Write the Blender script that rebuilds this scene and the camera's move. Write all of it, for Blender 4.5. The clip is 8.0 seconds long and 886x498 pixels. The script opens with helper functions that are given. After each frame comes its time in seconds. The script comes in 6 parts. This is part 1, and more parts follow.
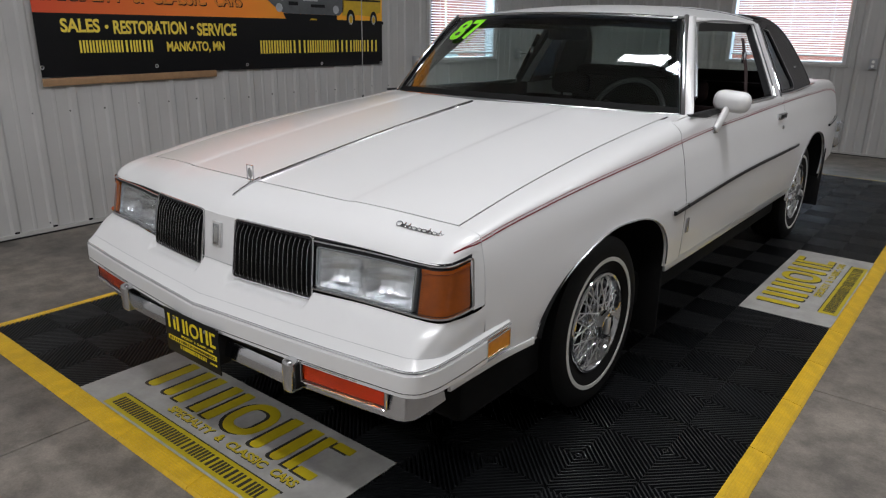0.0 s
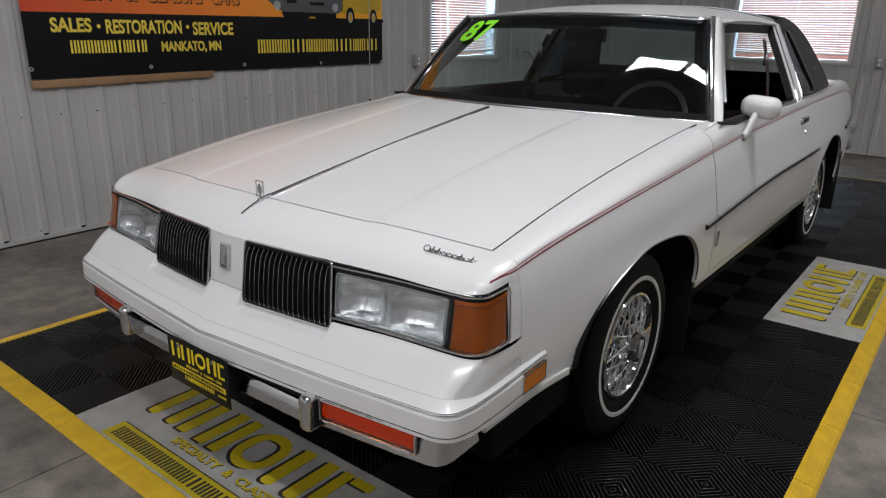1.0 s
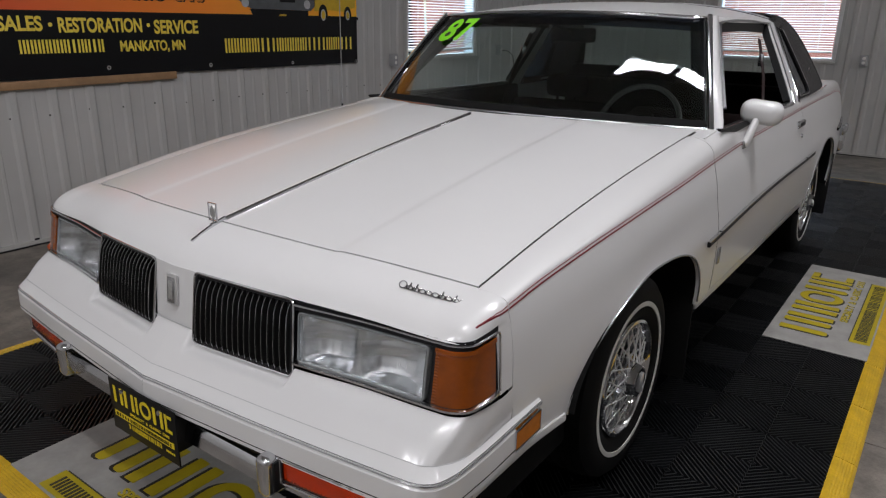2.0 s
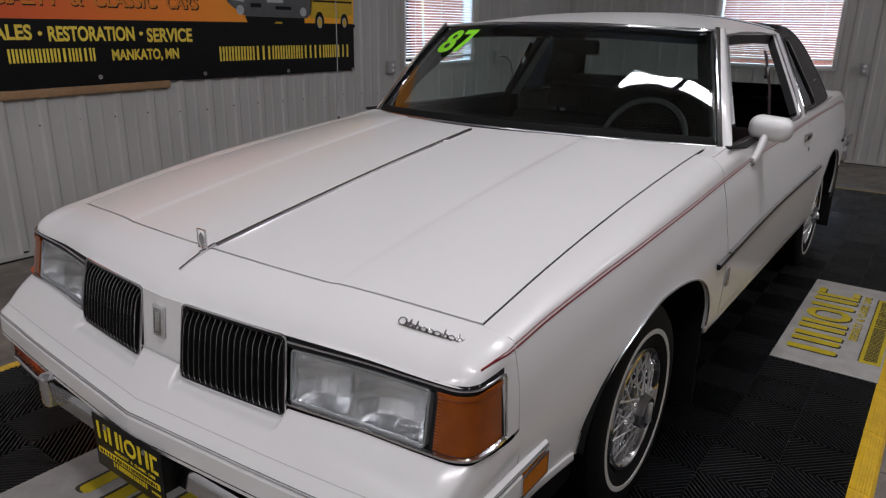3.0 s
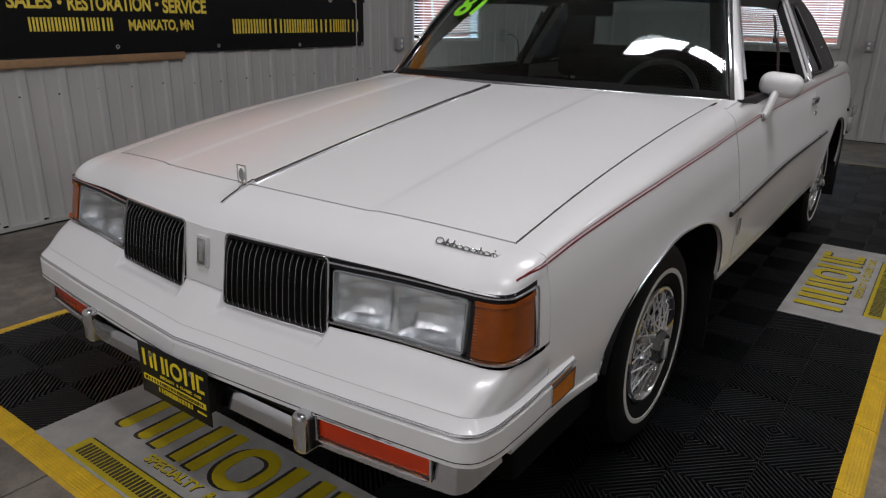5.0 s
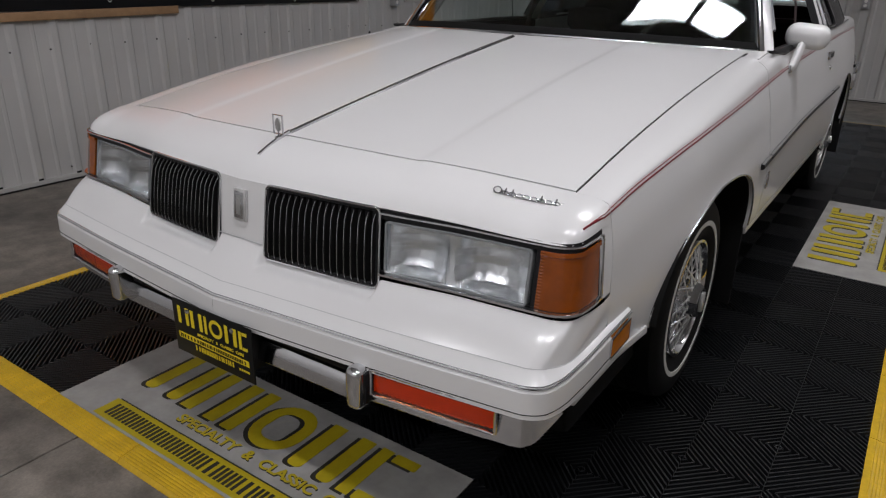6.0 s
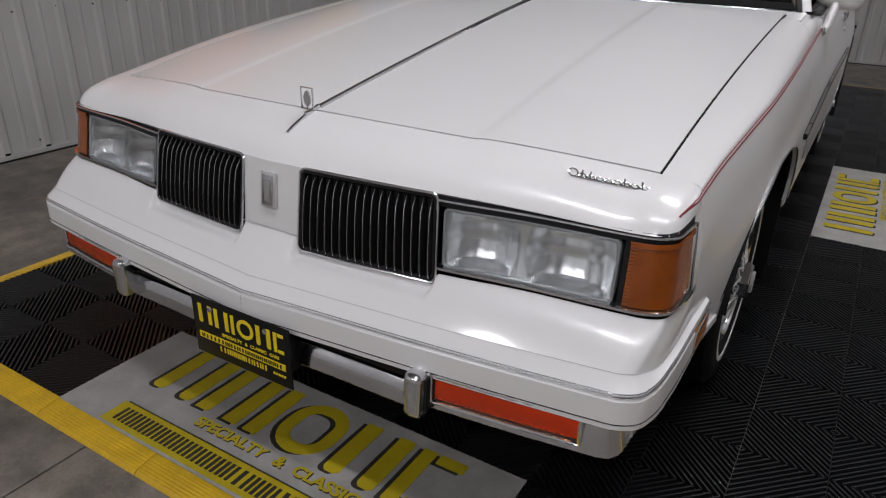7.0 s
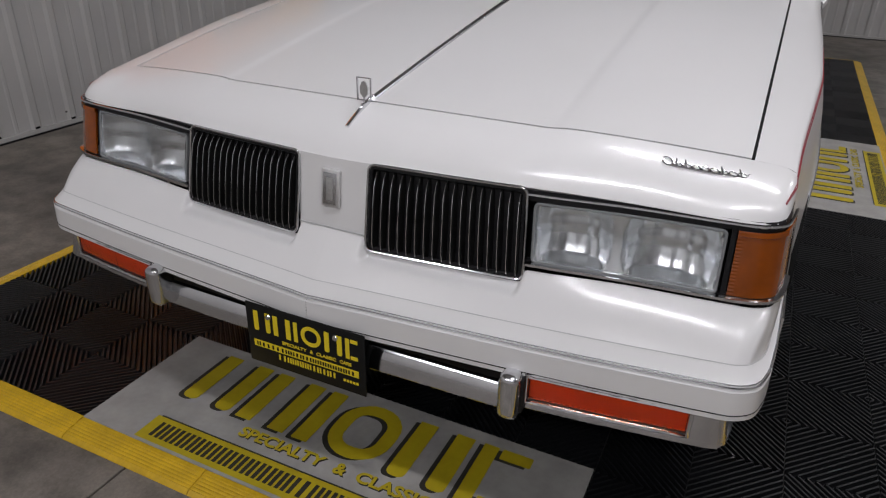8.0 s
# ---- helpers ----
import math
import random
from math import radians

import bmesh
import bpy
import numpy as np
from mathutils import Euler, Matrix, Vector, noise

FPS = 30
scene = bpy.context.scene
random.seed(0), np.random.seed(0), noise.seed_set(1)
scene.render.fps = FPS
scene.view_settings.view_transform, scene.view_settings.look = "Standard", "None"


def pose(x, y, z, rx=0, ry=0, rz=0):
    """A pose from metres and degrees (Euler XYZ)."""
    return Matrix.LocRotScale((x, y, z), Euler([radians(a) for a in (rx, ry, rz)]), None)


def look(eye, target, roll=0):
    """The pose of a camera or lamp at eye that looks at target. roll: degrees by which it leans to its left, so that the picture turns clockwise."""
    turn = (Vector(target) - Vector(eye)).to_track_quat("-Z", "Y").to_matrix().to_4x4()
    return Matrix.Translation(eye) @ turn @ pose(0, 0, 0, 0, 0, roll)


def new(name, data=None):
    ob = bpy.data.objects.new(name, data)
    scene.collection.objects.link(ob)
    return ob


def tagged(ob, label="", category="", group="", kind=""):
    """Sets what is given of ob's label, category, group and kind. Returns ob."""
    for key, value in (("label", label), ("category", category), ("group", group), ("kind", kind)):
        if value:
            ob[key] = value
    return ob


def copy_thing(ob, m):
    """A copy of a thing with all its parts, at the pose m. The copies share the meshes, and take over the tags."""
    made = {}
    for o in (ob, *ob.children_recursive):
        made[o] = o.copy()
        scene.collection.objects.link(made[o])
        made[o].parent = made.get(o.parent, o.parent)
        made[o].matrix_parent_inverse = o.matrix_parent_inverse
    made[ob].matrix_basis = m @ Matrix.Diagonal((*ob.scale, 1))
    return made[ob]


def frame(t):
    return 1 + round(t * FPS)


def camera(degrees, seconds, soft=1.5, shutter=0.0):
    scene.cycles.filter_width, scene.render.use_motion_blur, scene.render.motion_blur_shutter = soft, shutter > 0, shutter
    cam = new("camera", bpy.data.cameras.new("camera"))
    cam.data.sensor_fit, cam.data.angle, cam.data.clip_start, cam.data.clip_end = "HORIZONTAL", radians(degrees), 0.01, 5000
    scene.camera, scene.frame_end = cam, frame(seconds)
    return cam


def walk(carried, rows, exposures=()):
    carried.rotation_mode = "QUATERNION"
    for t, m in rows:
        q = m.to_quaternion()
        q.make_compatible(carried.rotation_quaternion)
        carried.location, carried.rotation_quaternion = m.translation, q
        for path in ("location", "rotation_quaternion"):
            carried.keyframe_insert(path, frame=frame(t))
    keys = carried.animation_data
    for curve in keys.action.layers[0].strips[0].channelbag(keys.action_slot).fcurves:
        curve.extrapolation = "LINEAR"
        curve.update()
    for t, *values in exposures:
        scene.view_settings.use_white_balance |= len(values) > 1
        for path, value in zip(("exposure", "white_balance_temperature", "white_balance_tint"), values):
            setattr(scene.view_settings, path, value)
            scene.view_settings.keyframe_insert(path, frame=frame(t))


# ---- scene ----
# camera: seconds, place, yaw, pitch, roll
cam = camera(65.39, 8.0, soft=1.2)
ROWS = [
    (0.0, 1.885, -1.184, 1.328, 38.72, -17.68, 0.85),
    (0.5, 1.800, -1.147, 1.329, 38.55, -17.78, 0.93),
    (1.0, 1.697, -1.113, 1.354, 37.99, -18.03, 0.88),
    (1.5, 1.616, -1.044, 1.356, 36.65, -18.19, 0.93),
    (1.7, 1.584, -0.987, 1.355, 36.35, -18.24, 0.80),
    (2.8, 1.482, -0.835, 1.397, 36.01, -18.12, 1.06),
    (3.0, 1.474, -0.838, 1.397, 35.95, -17.99, 0.99),
    (3.5, 1.473, -0.825, 1.386, 35.87, -17.57, 1.06),
    (4.0, 1.483, -0.810, 1.330, 36.06, -17.32, 1.05),
    (4.5, 1.489, -0.854, 1.296, 36.15, -17.71, 1.01),
    (5.0, 1.490, -0.984, 1.286, 35.97, -18.88, 0.98),
    (5.2, 1.481, -1.049, 1.283, 35.63, -19.49, 1.02),
    (6.3, 1.256, -1.054, 1.225, 33.41, -22.59, 1.22),
    (6.5, 1.199, -1.033, 1.222, 32.72, -23.13, 1.26),
    (7.0, 1.076, -1.022, 1.222, 31.02, -24.69, 1.37),
    (7.5, 0.920, -1.087, 1.242, 28.97, -26.02, 1.24),
    (8.0, 0.782, -1.106, 1.231, 24.95, -26.59, 1.46),
]
EXPOSURES = [(0.0, 0.14, 6400, 10.0), (1.5, -0.03, 6450, 11.0), (3.0, -0.25, 6500, 15.0), (5.0, -0.26, 6500, 13.0), (6.5, -0.07, 6450, 13.0), (8.0, -0.11, 6450, 14.0)]
walk(cam, [(t, pose(x, y, z, 90 + pitch, 0, yaw) @ pose(0, 0, 0, 0, 0, roll)) for t, x, y, z, yaw, pitch, roll in ROWS], EXPOSURES)

from mathutils.bvhtree import BVHTree

# ---- light ----
world = bpy.data.worlds.new("world")
scene.world = world
world.use_nodes = True
wn = world.node_tree.nodes
sky = wn.new("ShaderNodeTexSky")
sky.sky_type = "NISHITA"
sky.sun_disc = False
sky.sun_elevation = radians(47)
sky.sun_rotation = radians(-40)
wn["Background"].inputs["Strength"].default_value = 0.15
world.node_tree.links.new(sky.outputs[0], wn["Background"].inputs["Color"])

sun = new("sun", bpy.data.lights.new("sun", "SUN"))
sun.data.energy, sun.data.angle, sun.data.color = 5.0, radians(0.5), (1.0, 0.95, 0.88)
sun.matrix_world = look((-6.0, 15.0, 10.0), (-5.4, 14.3, 9.05))

LEFT_X, RIGHT_X, BACK_Y, FRONT_Y, CEIL_Z, FLOOR_Z = -3.0, 6.2, 8.15, -6.5, 4.2, -0.02
TUBE_WATTS, SKY_WATTS = 37.0, 80.0
# wide ceiling fixtures: centre x, y, strength; the last is an unseen fill added for the back
STRIPS = [(0.80, 2.06, 1.0), (1.85, 2.06, 1.0), (0.55, -0.9, 0.8), (1.95, -0.9, 0.8), (-1.3, -4.4, 2.1), (1.2, -4.4, 2.1), (3.9, 0.6, 0.5), (5.3, 6.2, 2.2)]

# ---- materials ----
def material(name, color, rough=0.5, metal=0.0, scale=20.0, vary=0.12, bump=0.0, bump_scale=None, coat=0.0, spots=0.0,
             spot_scale=2.0, sheen=0.0, random=0.0, coat_rough=0.05, rough_vary=0.0):
    """A surface with grain at two sizes: fine noise and broad blotches."""
    m = bpy.data.materials.new(name)
    m.use_nodes = True
    n, l = m.node_tree.nodes, m.node_tree.links
    b = n["Principled BSDF"]
    b.inputs["Roughness"].default_value, b.inputs["Metallic"].default_value = rough, metal
    b.inputs["Coat Weight"].default_value, b.inputs["Coat Roughness"].default_value = coat, coat_rough
    b.inputs["Sheen Weight"].default_value = sheen
    tc = n.new("ShaderNodeTexCoord")
    fine, broad = n.new("ShaderNodeTexNoise"), n.new("ShaderNodeTexNoise")
    fine.inputs["Scale"].default_value, fine.inputs["Detail"].default_value = scale, 6
    broad.inputs["Scale"].default_value, broad.inputs["Detail"].default_value = spot_scale, 4
    l.new(tc.outputs["Object"], fine.inputs["Vector"]), l.new(tc.outputs["Object"], broad.inputs["Vector"])
    dark = tuple(c * (1 - vary) for c in color)
    light = tuple(min(1, c * (1 + vary)) for c in color)
    mix = n.new("ShaderNodeMix")
    mix.data_type = "RGBA"
    mix.inputs["A"].default_value, mix.inputs["B"].default_value = (*dark, 1), (*light, 1)
    l.new(fine.outputs["Fac"], mix.inputs["Factor"])
    out = mix.outputs["Result"]
    if spots:
        ramp = n.new("ShaderNodeMapRange")
        ramp.inputs["From Min"].default_value, ramp.inputs["From Max"].default_value = 0.35, 0.7
        ramp.inputs["To Min"].default_value, ramp.inputs["To Max"].default_value = 1 - spots, 1 + spots * 0.4
        l.new(broad.outputs["Fac"], ramp.inputs["Value"])
        hsv = n.new("ShaderNodeHueSaturation")
        l.new(ramp.outputs["Result"], hsv.inputs["Value"]), l.new(out, hsv.inputs["Color"])
        out = hsv.outputs["Color"]
    if random:
        info, r2 = n.new("ShaderNodeObjectInfo"), n.new("ShaderNodeMapRange")
        r2.inputs["To Min"].default_value, r2.inputs["To Max"].default_value = 1 - random, 1 + random
        l.new(info.outputs["Random"], r2.inputs["Value"])
        h2 = n.new("ShaderNodeHueSaturation")
        l.new(r2.outputs["Result"], h2.inputs["Value"]), l.new(out, h2.inputs["Color"])
        out = h2.outputs["Color"]
    l.new(out, b.inputs["Base Color"])
    if rough_vary:
        rr = n.new("ShaderNodeMapRange")
        rr.inputs["To Min"].default_value, rr.inputs["To Max"].default_value = max(0.02, rough - rough_vary), min(1, rough + rough_vary)
        l.new(broad.outputs["Fac"], rr.inputs["Value"]), l.new(rr.outputs["Result"], b.inputs["Roughness"])
    if bump:
        bm_ = n.new("ShaderNodeBump")
        bm_.inputs["Strength"].default_value, bm_.inputs["Distance"].default_value = bump, 0.002
        src = fine
        if bump_scale:
            src = n.new("ShaderNodeTexNoise")
            src.inputs["Scale"].default_value, src.inputs["Detail"].default_value = bump_scale, 5
            l.new(tc.outputs["Object"], src.inputs["Vector"])
        l.new(src.outputs["Fac"], bm_.inputs["Height"]), l.new(bm_.outputs["Normal"], b.inputs["Normal"])
    return m


def principled(m):
    return m.node_tree.nodes["Principled BSDF"]


def glass(name, color, rough=0.0, ior=1.45, bump=0.0, flutes=0.0):
    m = bpy.data.materials.new(name)
    m.use_nodes = True
    n, l = m.node_tree.nodes, m.node_tree.links
    b = n["Principled BSDF"]
    b.inputs["Base Color"].default_value, b.inputs["Roughness"].default_value = (*color, 1), rough
    b.inputs["Transmission Weight"].default_value, b.inputs["IOR"].default_value = 1.0, ior
    if flutes:
        tc, wave, bp = n.new("ShaderNodeTexCoord"), n.new("ShaderNodeTexWave"), n.new("ShaderNodeBump")
        wave.bands_direction = "X"
        wave.inputs["Scale"].default_value, wave.inputs["Distortion"].default_value = flutes, 0.4
        bp.inputs["Strength"].default_value, bp.inputs["Distance"].default_value = bump, 0.002
        l.new(tc.outputs["Object"], wave.inputs["Vector"]), l.new(wave.outputs["Fac"], bp.inputs["Height"])
        l.new(bp.outputs["Normal"], b.inputs["Normal"])
    return m


PAINT = material("white_car_paint", (0.76, 0.755, 0.75), 0.30, scale=900, vary=0.015, coat=0.65, coat_rough=0.12, bump=0.02, bump_scale=60, spots=0.015, spot_scale=3)
CHROME = material("chrome", (0.72, 0.73, 0.75), 0.09, 1.0, scale=300, vary=0.05, bump=0.03, bump_scale=40, rough_vary=0.05)
STEEL = material("brushed_steel", (0.62, 0.63, 0.65), 0.25, 1.0, scale=300, vary=0.06)
WORN_CHROME = material("worn_bumper_chrome", (0.70, 0.71, 0.73), 0.15, 1.0, scale=120, vary=0.06, bump=0.04, bump_scale=90, spots=0.05, spot_scale=14, rough_vary=0.06)
BLACK = material("black_plastic", (0.012, 0.012, 0.013), 0.42, scale=200, vary=0.3, bump=0.05)
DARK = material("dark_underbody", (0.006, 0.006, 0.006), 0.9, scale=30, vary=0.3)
RUBBER = material("tyre_rubber", (0.006, 0.006, 0.006), 0.6, scale=150, vary=0.25, bump=0.15, spots=0.2, spot_scale=20)
WHITEWALL = material("whitewall_rubber", (0.62, 0.61, 0.57), 0.5, scale=80, vary=0.06, spots=0.08, spot_scale=10)
VINYL = material("black_vinyl_roof", (0.014, 0.012, 0.012), 0.55, scale=300, vary=0.5, bump=0.9, bump_scale=420)
PIN = material("red_pinstripe", (0.22, 0.010, 0.018), 0.35, scale=200, vary=0.1)
AMBER = material("amber_lens", (0.27, 0.058, 0.0008), 0.22, scale=60, vary=0.15, coat=0.6, coat_rough=0.05, spots=0.3, spot_scale=9)
AMBER_BRIGHT = material("amber_marker_lens", (0.62, 0.19, 0.010), 0.16, scale=60, vary=0.2, coat=0.6)
ORANGE = material("orange_signal_lens", (0.72, 0.055, 0.003), 0.25, scale=80, vary=0.2, coat=0.3, spots=0.15, spot_scale=20)
ORANGE_GLASS = glass("orange_lens_plastic", (0.60, 0.070, 0.008), 0.16)
LENS = glass("headlight_glass", (0.97, 0.985, 0.99), 0.02, 1.45, 0.15, 80.0)
LENS_RIM = material("headlight_rim_plastic", (0.20, 0.21, 0.215), 0.22, scale=100, vary=0.08, coat=0.5)
REFLECTOR = material("lamp_reflector", (0.86, 0.88, 0.90), 0.19, 1.0, scale=60, vary=0.06, bump=0.35, bump_scale=30)
ANODISED = material("polished_aluminium", (0.80, 0.80, 0.80), 0.28, 0.75, scale=200, vary=0.06)
GREY_SEAM = material("panel_seam", (0.50, 0.50, 0.50), 0.7, scale=100, vary=0.2)
GLASS = glass("window_glass", (0.66, 0.72, 0.70), 0.0)
SCREEN = glass("windshield_glass", (0.60, 0.70, 0.68), 0.0)
_n, _l = SCREEN.node_tree.nodes, SCREEN.node_tree.links
_tc, _tx, _bp = _n.new("ShaderNodeTexCoord"), _n.new("ShaderNodeTexNoise"), _n.new("ShaderNodeBump")
_tx.inputs["Scale"].default_value, _tx.inputs["Detail"].default_value = 3.4, 0.4
_bp.inputs["Strength"].default_value, _bp.inputs["Distance"].default_value = 0.5, 0.016
_l.new(_tc.outputs["Object"], _tx.inputs["Vector"]), _l.new(_tx.outputs["Fac"], _bp.inputs["Height"])
_l.new(_bp.outputs["Normal"], principled(SCREEN).inputs["Normal"])
TINT = glass("tinted_band_glass", (0.10, 0.14, 0.20), 0.0)
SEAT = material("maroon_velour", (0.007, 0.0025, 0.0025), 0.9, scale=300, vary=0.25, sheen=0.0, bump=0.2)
STEER = material("grey_steering_rim", (0.09, 0.088, 0.085), 0.35, scale=200, vary=0.1)
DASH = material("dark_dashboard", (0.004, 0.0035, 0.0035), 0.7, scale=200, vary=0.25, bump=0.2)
BELT = material("dark_red_webbing", (0.022, 0.006, 0.006), 0.7, scale=400, vary=0.2)
GREEN = material("green_window_paint", (0.25, 0.78, 0.02), 0.6, scale=60, vary=0.12)
TILE = material("black_tile_plastic", (0.0078, 0.0084, 0.0096), 0.31, scale=160, vary=0.3, random=0.22, spots=0.25, spot_scale=6, bump=0.1)
YELLOW = material("yellow_edge_plastic", (0.61, 0.38, 0.010), 0.45, scale=90, vary=0.18, spots=0.16, spot_scale=14, random=0.06)
MAT_WHITE = material("worn_white_print", (0.35, 0.34, 0.32), 0.5, scale=60, vary=0.10, spots=0.22, spot_scale=7)
MAT_YELLOW = material("yellow_print", (0.46, 0.36, 0.010), 0.5, scale=60, vary=0.1, spots=0.12, spot_scale=8)
MAT_BLACK = material("black_print", (0.03, 0.028, 0.022), 0.5, scale=60, vary=0.2)
CONCRETE = material("concrete_floor", (0.165, 0.157, 0.147), 0.55, scale=22, vary=0.30, spots=0.5, spot_scale=2.6, bump=0.25, bump_scale=60, rough_vary=0.18)
def stained(m, light, dark, stain, stain_scale, stain_size):
    """Cloudy colour with dark round stains and speckle."""
    n, l = m.node_tree.nodes, m.node_tree.links
    tc = n.new("ShaderNodeTexCoord")
    cloud, mottle, fine, warp, cells = n.new("ShaderNodeTexNoise"), n.new("ShaderNodeTexNoise"), n.new("ShaderNodeTexNoise"), n.new("ShaderNodeTexNoise"), n.new("ShaderNodeTexVoronoi")
    for t, s, d, r in ((cloud, 1.1, 6, 0.6), (mottle, 7.0, 8, 0.72), (fine, 140.0, 4, 0.6), (warp, 5.0, 3, 0.5)):
        t.inputs["Scale"].default_value, t.inputs["Detail"].default_value, t.inputs["Roughness"].default_value = s, d, r
        l.new(tc.outputs["Object"], t.inputs["Vector"])
    cells.inputs["Scale"].default_value = stain_scale
    bend = n.new("ShaderNodeMixRGB")
    bend.blend_type = "LINEAR_LIGHT"
    bend.inputs["Fac"].default_value = 0.09
    l.new(tc.outputs["Object"], bend.inputs["Color1"]), l.new(warp.outputs["Color"], bend.inputs["Color2"]), l.new(bend.outputs["Color"], cells.inputs["Vector"])

    def ranged(src, a, b, c, d):
        r = n.new("ShaderNodeMapRange")
        r.interpolation_type = "SMOOTHSTEP"
        for k, v in zip(("From Min", "From Max", "To Min", "To Max"), (a, b, c, d)):
            r.inputs[k].default_value = v
        l.new(src, r.inputs["Value"])
        return r.outputs["Result"]

    def times(a, b):
        r = n.new("ShaderNodeMath")
        r.operation = "MULTIPLY"
        l.new(a, r.inputs[0]), l.new(b, r.inputs[1])
        return r.outputs[0]

    mix, hsv = n.new("ShaderNodeMix"), n.new("ShaderNodeHueSaturation")
    mix.data_type = "RGBA"
    mix.inputs["A"].default_value, mix.inputs["B"].default_value = (*dark, 1), (*light, 1)
    l.new(ranged(cloud.outputs["Fac"], 0.32, 0.66, 0, 1), mix.inputs["Factor"])
    v = times(ranged(mottle.outputs["Fac"], 0.30, 0.72, 0.58, 1.28), ranged(fine.outputs["Fac"], 0.3, 0.7, 0.90, 1.08))
    v = times(v, ranged(cells.outputs["Distance"], stain_size * 0.55, stain_size, 1 - stain, 1.0))
    l.new(v, hsv.inputs["Value"]), l.new(mix.outputs["Result"], hsv.inputs["Color"])
    l.new(hsv.outputs["Color"], principled(m).inputs["Base Color"])


stained(CONCRETE, (0.205, 0.180, 0.152), (0.118, 0.105, 0.091), 0.45, 1.35, 0.12)
CLADDING = material("painted_steel_cladding", (0.50, 0.49, 0.475), 0.42, scale=3, vary=0.06, spots=0.10, spot_scale=1.2)
CEILING = material("ceiling_panel", (0.40, 0.395, 0.39), 0.5, scale=8, vary=0.05, spots=0.05)
TRIM = material("wall_trim_steel", (0.46, 0.45, 0.43), 0.45, scale=20, vary=0.06)
SCREW = material("screw_head", (0.10, 0.095, 0.09), 0.5, 0.3, scale=100, vary=0.2)
FRAME_WHITE = material("white_window_frame", (0.78, 0.77, 0.75), 0.4, scale=40, vary=0.04)
SLAT = material("white_blind_slat", (0.84, 0.80, 0.77), 0.5, scale=30, vary=0.03)
principled(SLAT).inputs["Transmission Weight"].default_value = 0.0
CORD = material("black_cord", (0.015, 0.015, 0.015), 0.5, scale=100, vary=0.2)
BOX_GREY = material("grey_outlet_box", (0.36, 0.365, 0.37), 0.4, 0.2, scale=50, vary=0.08)
BANNER = material("black_banner_vinyl", (0.006, 0.006, 0.007), 0.34, scale=40, vary=0.2, bump=0.12, bump_scale=9)
BANNER_TEXT = material("gold_print", (0.98, 0.66, 0.08), 0.4, scale=25, vary=0.25)
BANNER_RUST = material("rust_print", (0.72, 0.22, 0.02), 0.4, scale=25, vary=0.2)
BOARD = material("raw_wood_board", (0.34, 0.20, 0.10), 0.7, scale=30, vary=0.25, spots=0.15, spot_scale=4)
GROMMET = material("steel_grommet", (0.7, 0.7, 0.7), 0.3, 1.0, scale=100, vary=0.1)
BRICK_FAR = material("glowing_brick_wall", (0.62, 0.20, 0.15), 0.9, scale=6, vary=0.25, spots=0.2)
GROUND_FAR = material("outdoor_gravel", (0.36, 0.34, 0.31), 0.9, scale=10, vary=0.25, spots=0.2)
PLATE_BLACK = material("black_plate", (0.010, 0.010, 0.010), 0.35, scale=80, vary=0.2)
PLATE_YELLOW = material("yellow_plate_print", (0.80, 0.62, 0.015), 0.4, scale=80, vary=0.08)
# dish chrome with the shade behind the spokes put into its colour
DISH = material("shaded_wheel_chrome", (0.30, 0.31, 0.33), 0.14, 1.0, scale=200, vary=0.1)
EMBLEM = material("emblem_inlay", (0.45, 0.45, 0.44), 0.3, 0.6, scale=200, vary=0.25)

principled(AMBER).inputs["Specular IOR Level"].default_value = 0.4
for _m, _v in ((0, 0.85), (1, 0.2), (2, 0.2), (3, 0.12), (4, 0.15), (5, 0.2), (6, 0.2), (7, 0.22)):
    principled((TILE, BLACK, DARK, RUBBER, PLATE_BLACK, DASH, SEAT, BANNER)[_m]).inputs["Specular IOR Level"].default_value = _v
# orange to red print of the banner's upper part
BANNER_TOP = material("orange_banner_print", (0.75, 0.22, 0.015), 0.38, scale=40, vary=0.1, bump=0.12, bump_scale=9)
_n, _l = BANNER_TOP.node_tree.nodes, BANNER_TOP.node_tree.links
_tc, _sep, _ramp = _n.new("ShaderNodeTexCoord"), _n.new("ShaderNodeSeparateXYZ"), _n.new("ShaderNodeValToRGB")
_map = _n.new("ShaderNodeMapRange")
_map.inputs["From Min"].default_value, _map.inputs["From Max"].default_value = 0.6, 3.9
_l.new(_tc.outputs["Object"], _sep.inputs[0]), _l.new(_sep.outputs["Y"], _map.inputs["Value"]), _l.new(_map.outputs["Result"], _ramp.inputs["Fac"])
_ramp.color_ramp.elements[0].color, _ramp.color_ramp.elements[1].color = (0.65, 0.05, 0.02, 1), (1.0, 0.50, 0.02, 1)
_mid = _ramp.color_ramp.elements.new(0.5)
_mid.color = (0.95, 0.27, 0.02, 1)
_l.new(_ramp.outputs["Color"], principled(BANNER_TOP).inputs["Base Color"])

# slats let a little daylight through
_n, _l = SLAT.node_tree.nodes, SLAT.node_tree.links
_tr, _mx = _n.new("ShaderNodeBsdfTranslucent"), _n.new("ShaderNodeMixShader")
_tr.inputs["Color"].default_value = (0.9, 0.86, 0.82, 1)
_mx.inputs["Fac"].default_value = 0.6
_l.new(principled(SLAT).outputs[0], _mx.inputs[1]), _l.new(_tr.outputs[0], _mx.inputs[2])
_l.new(_mx.outputs[0], _n["Material Output"].inputs["Surface"])


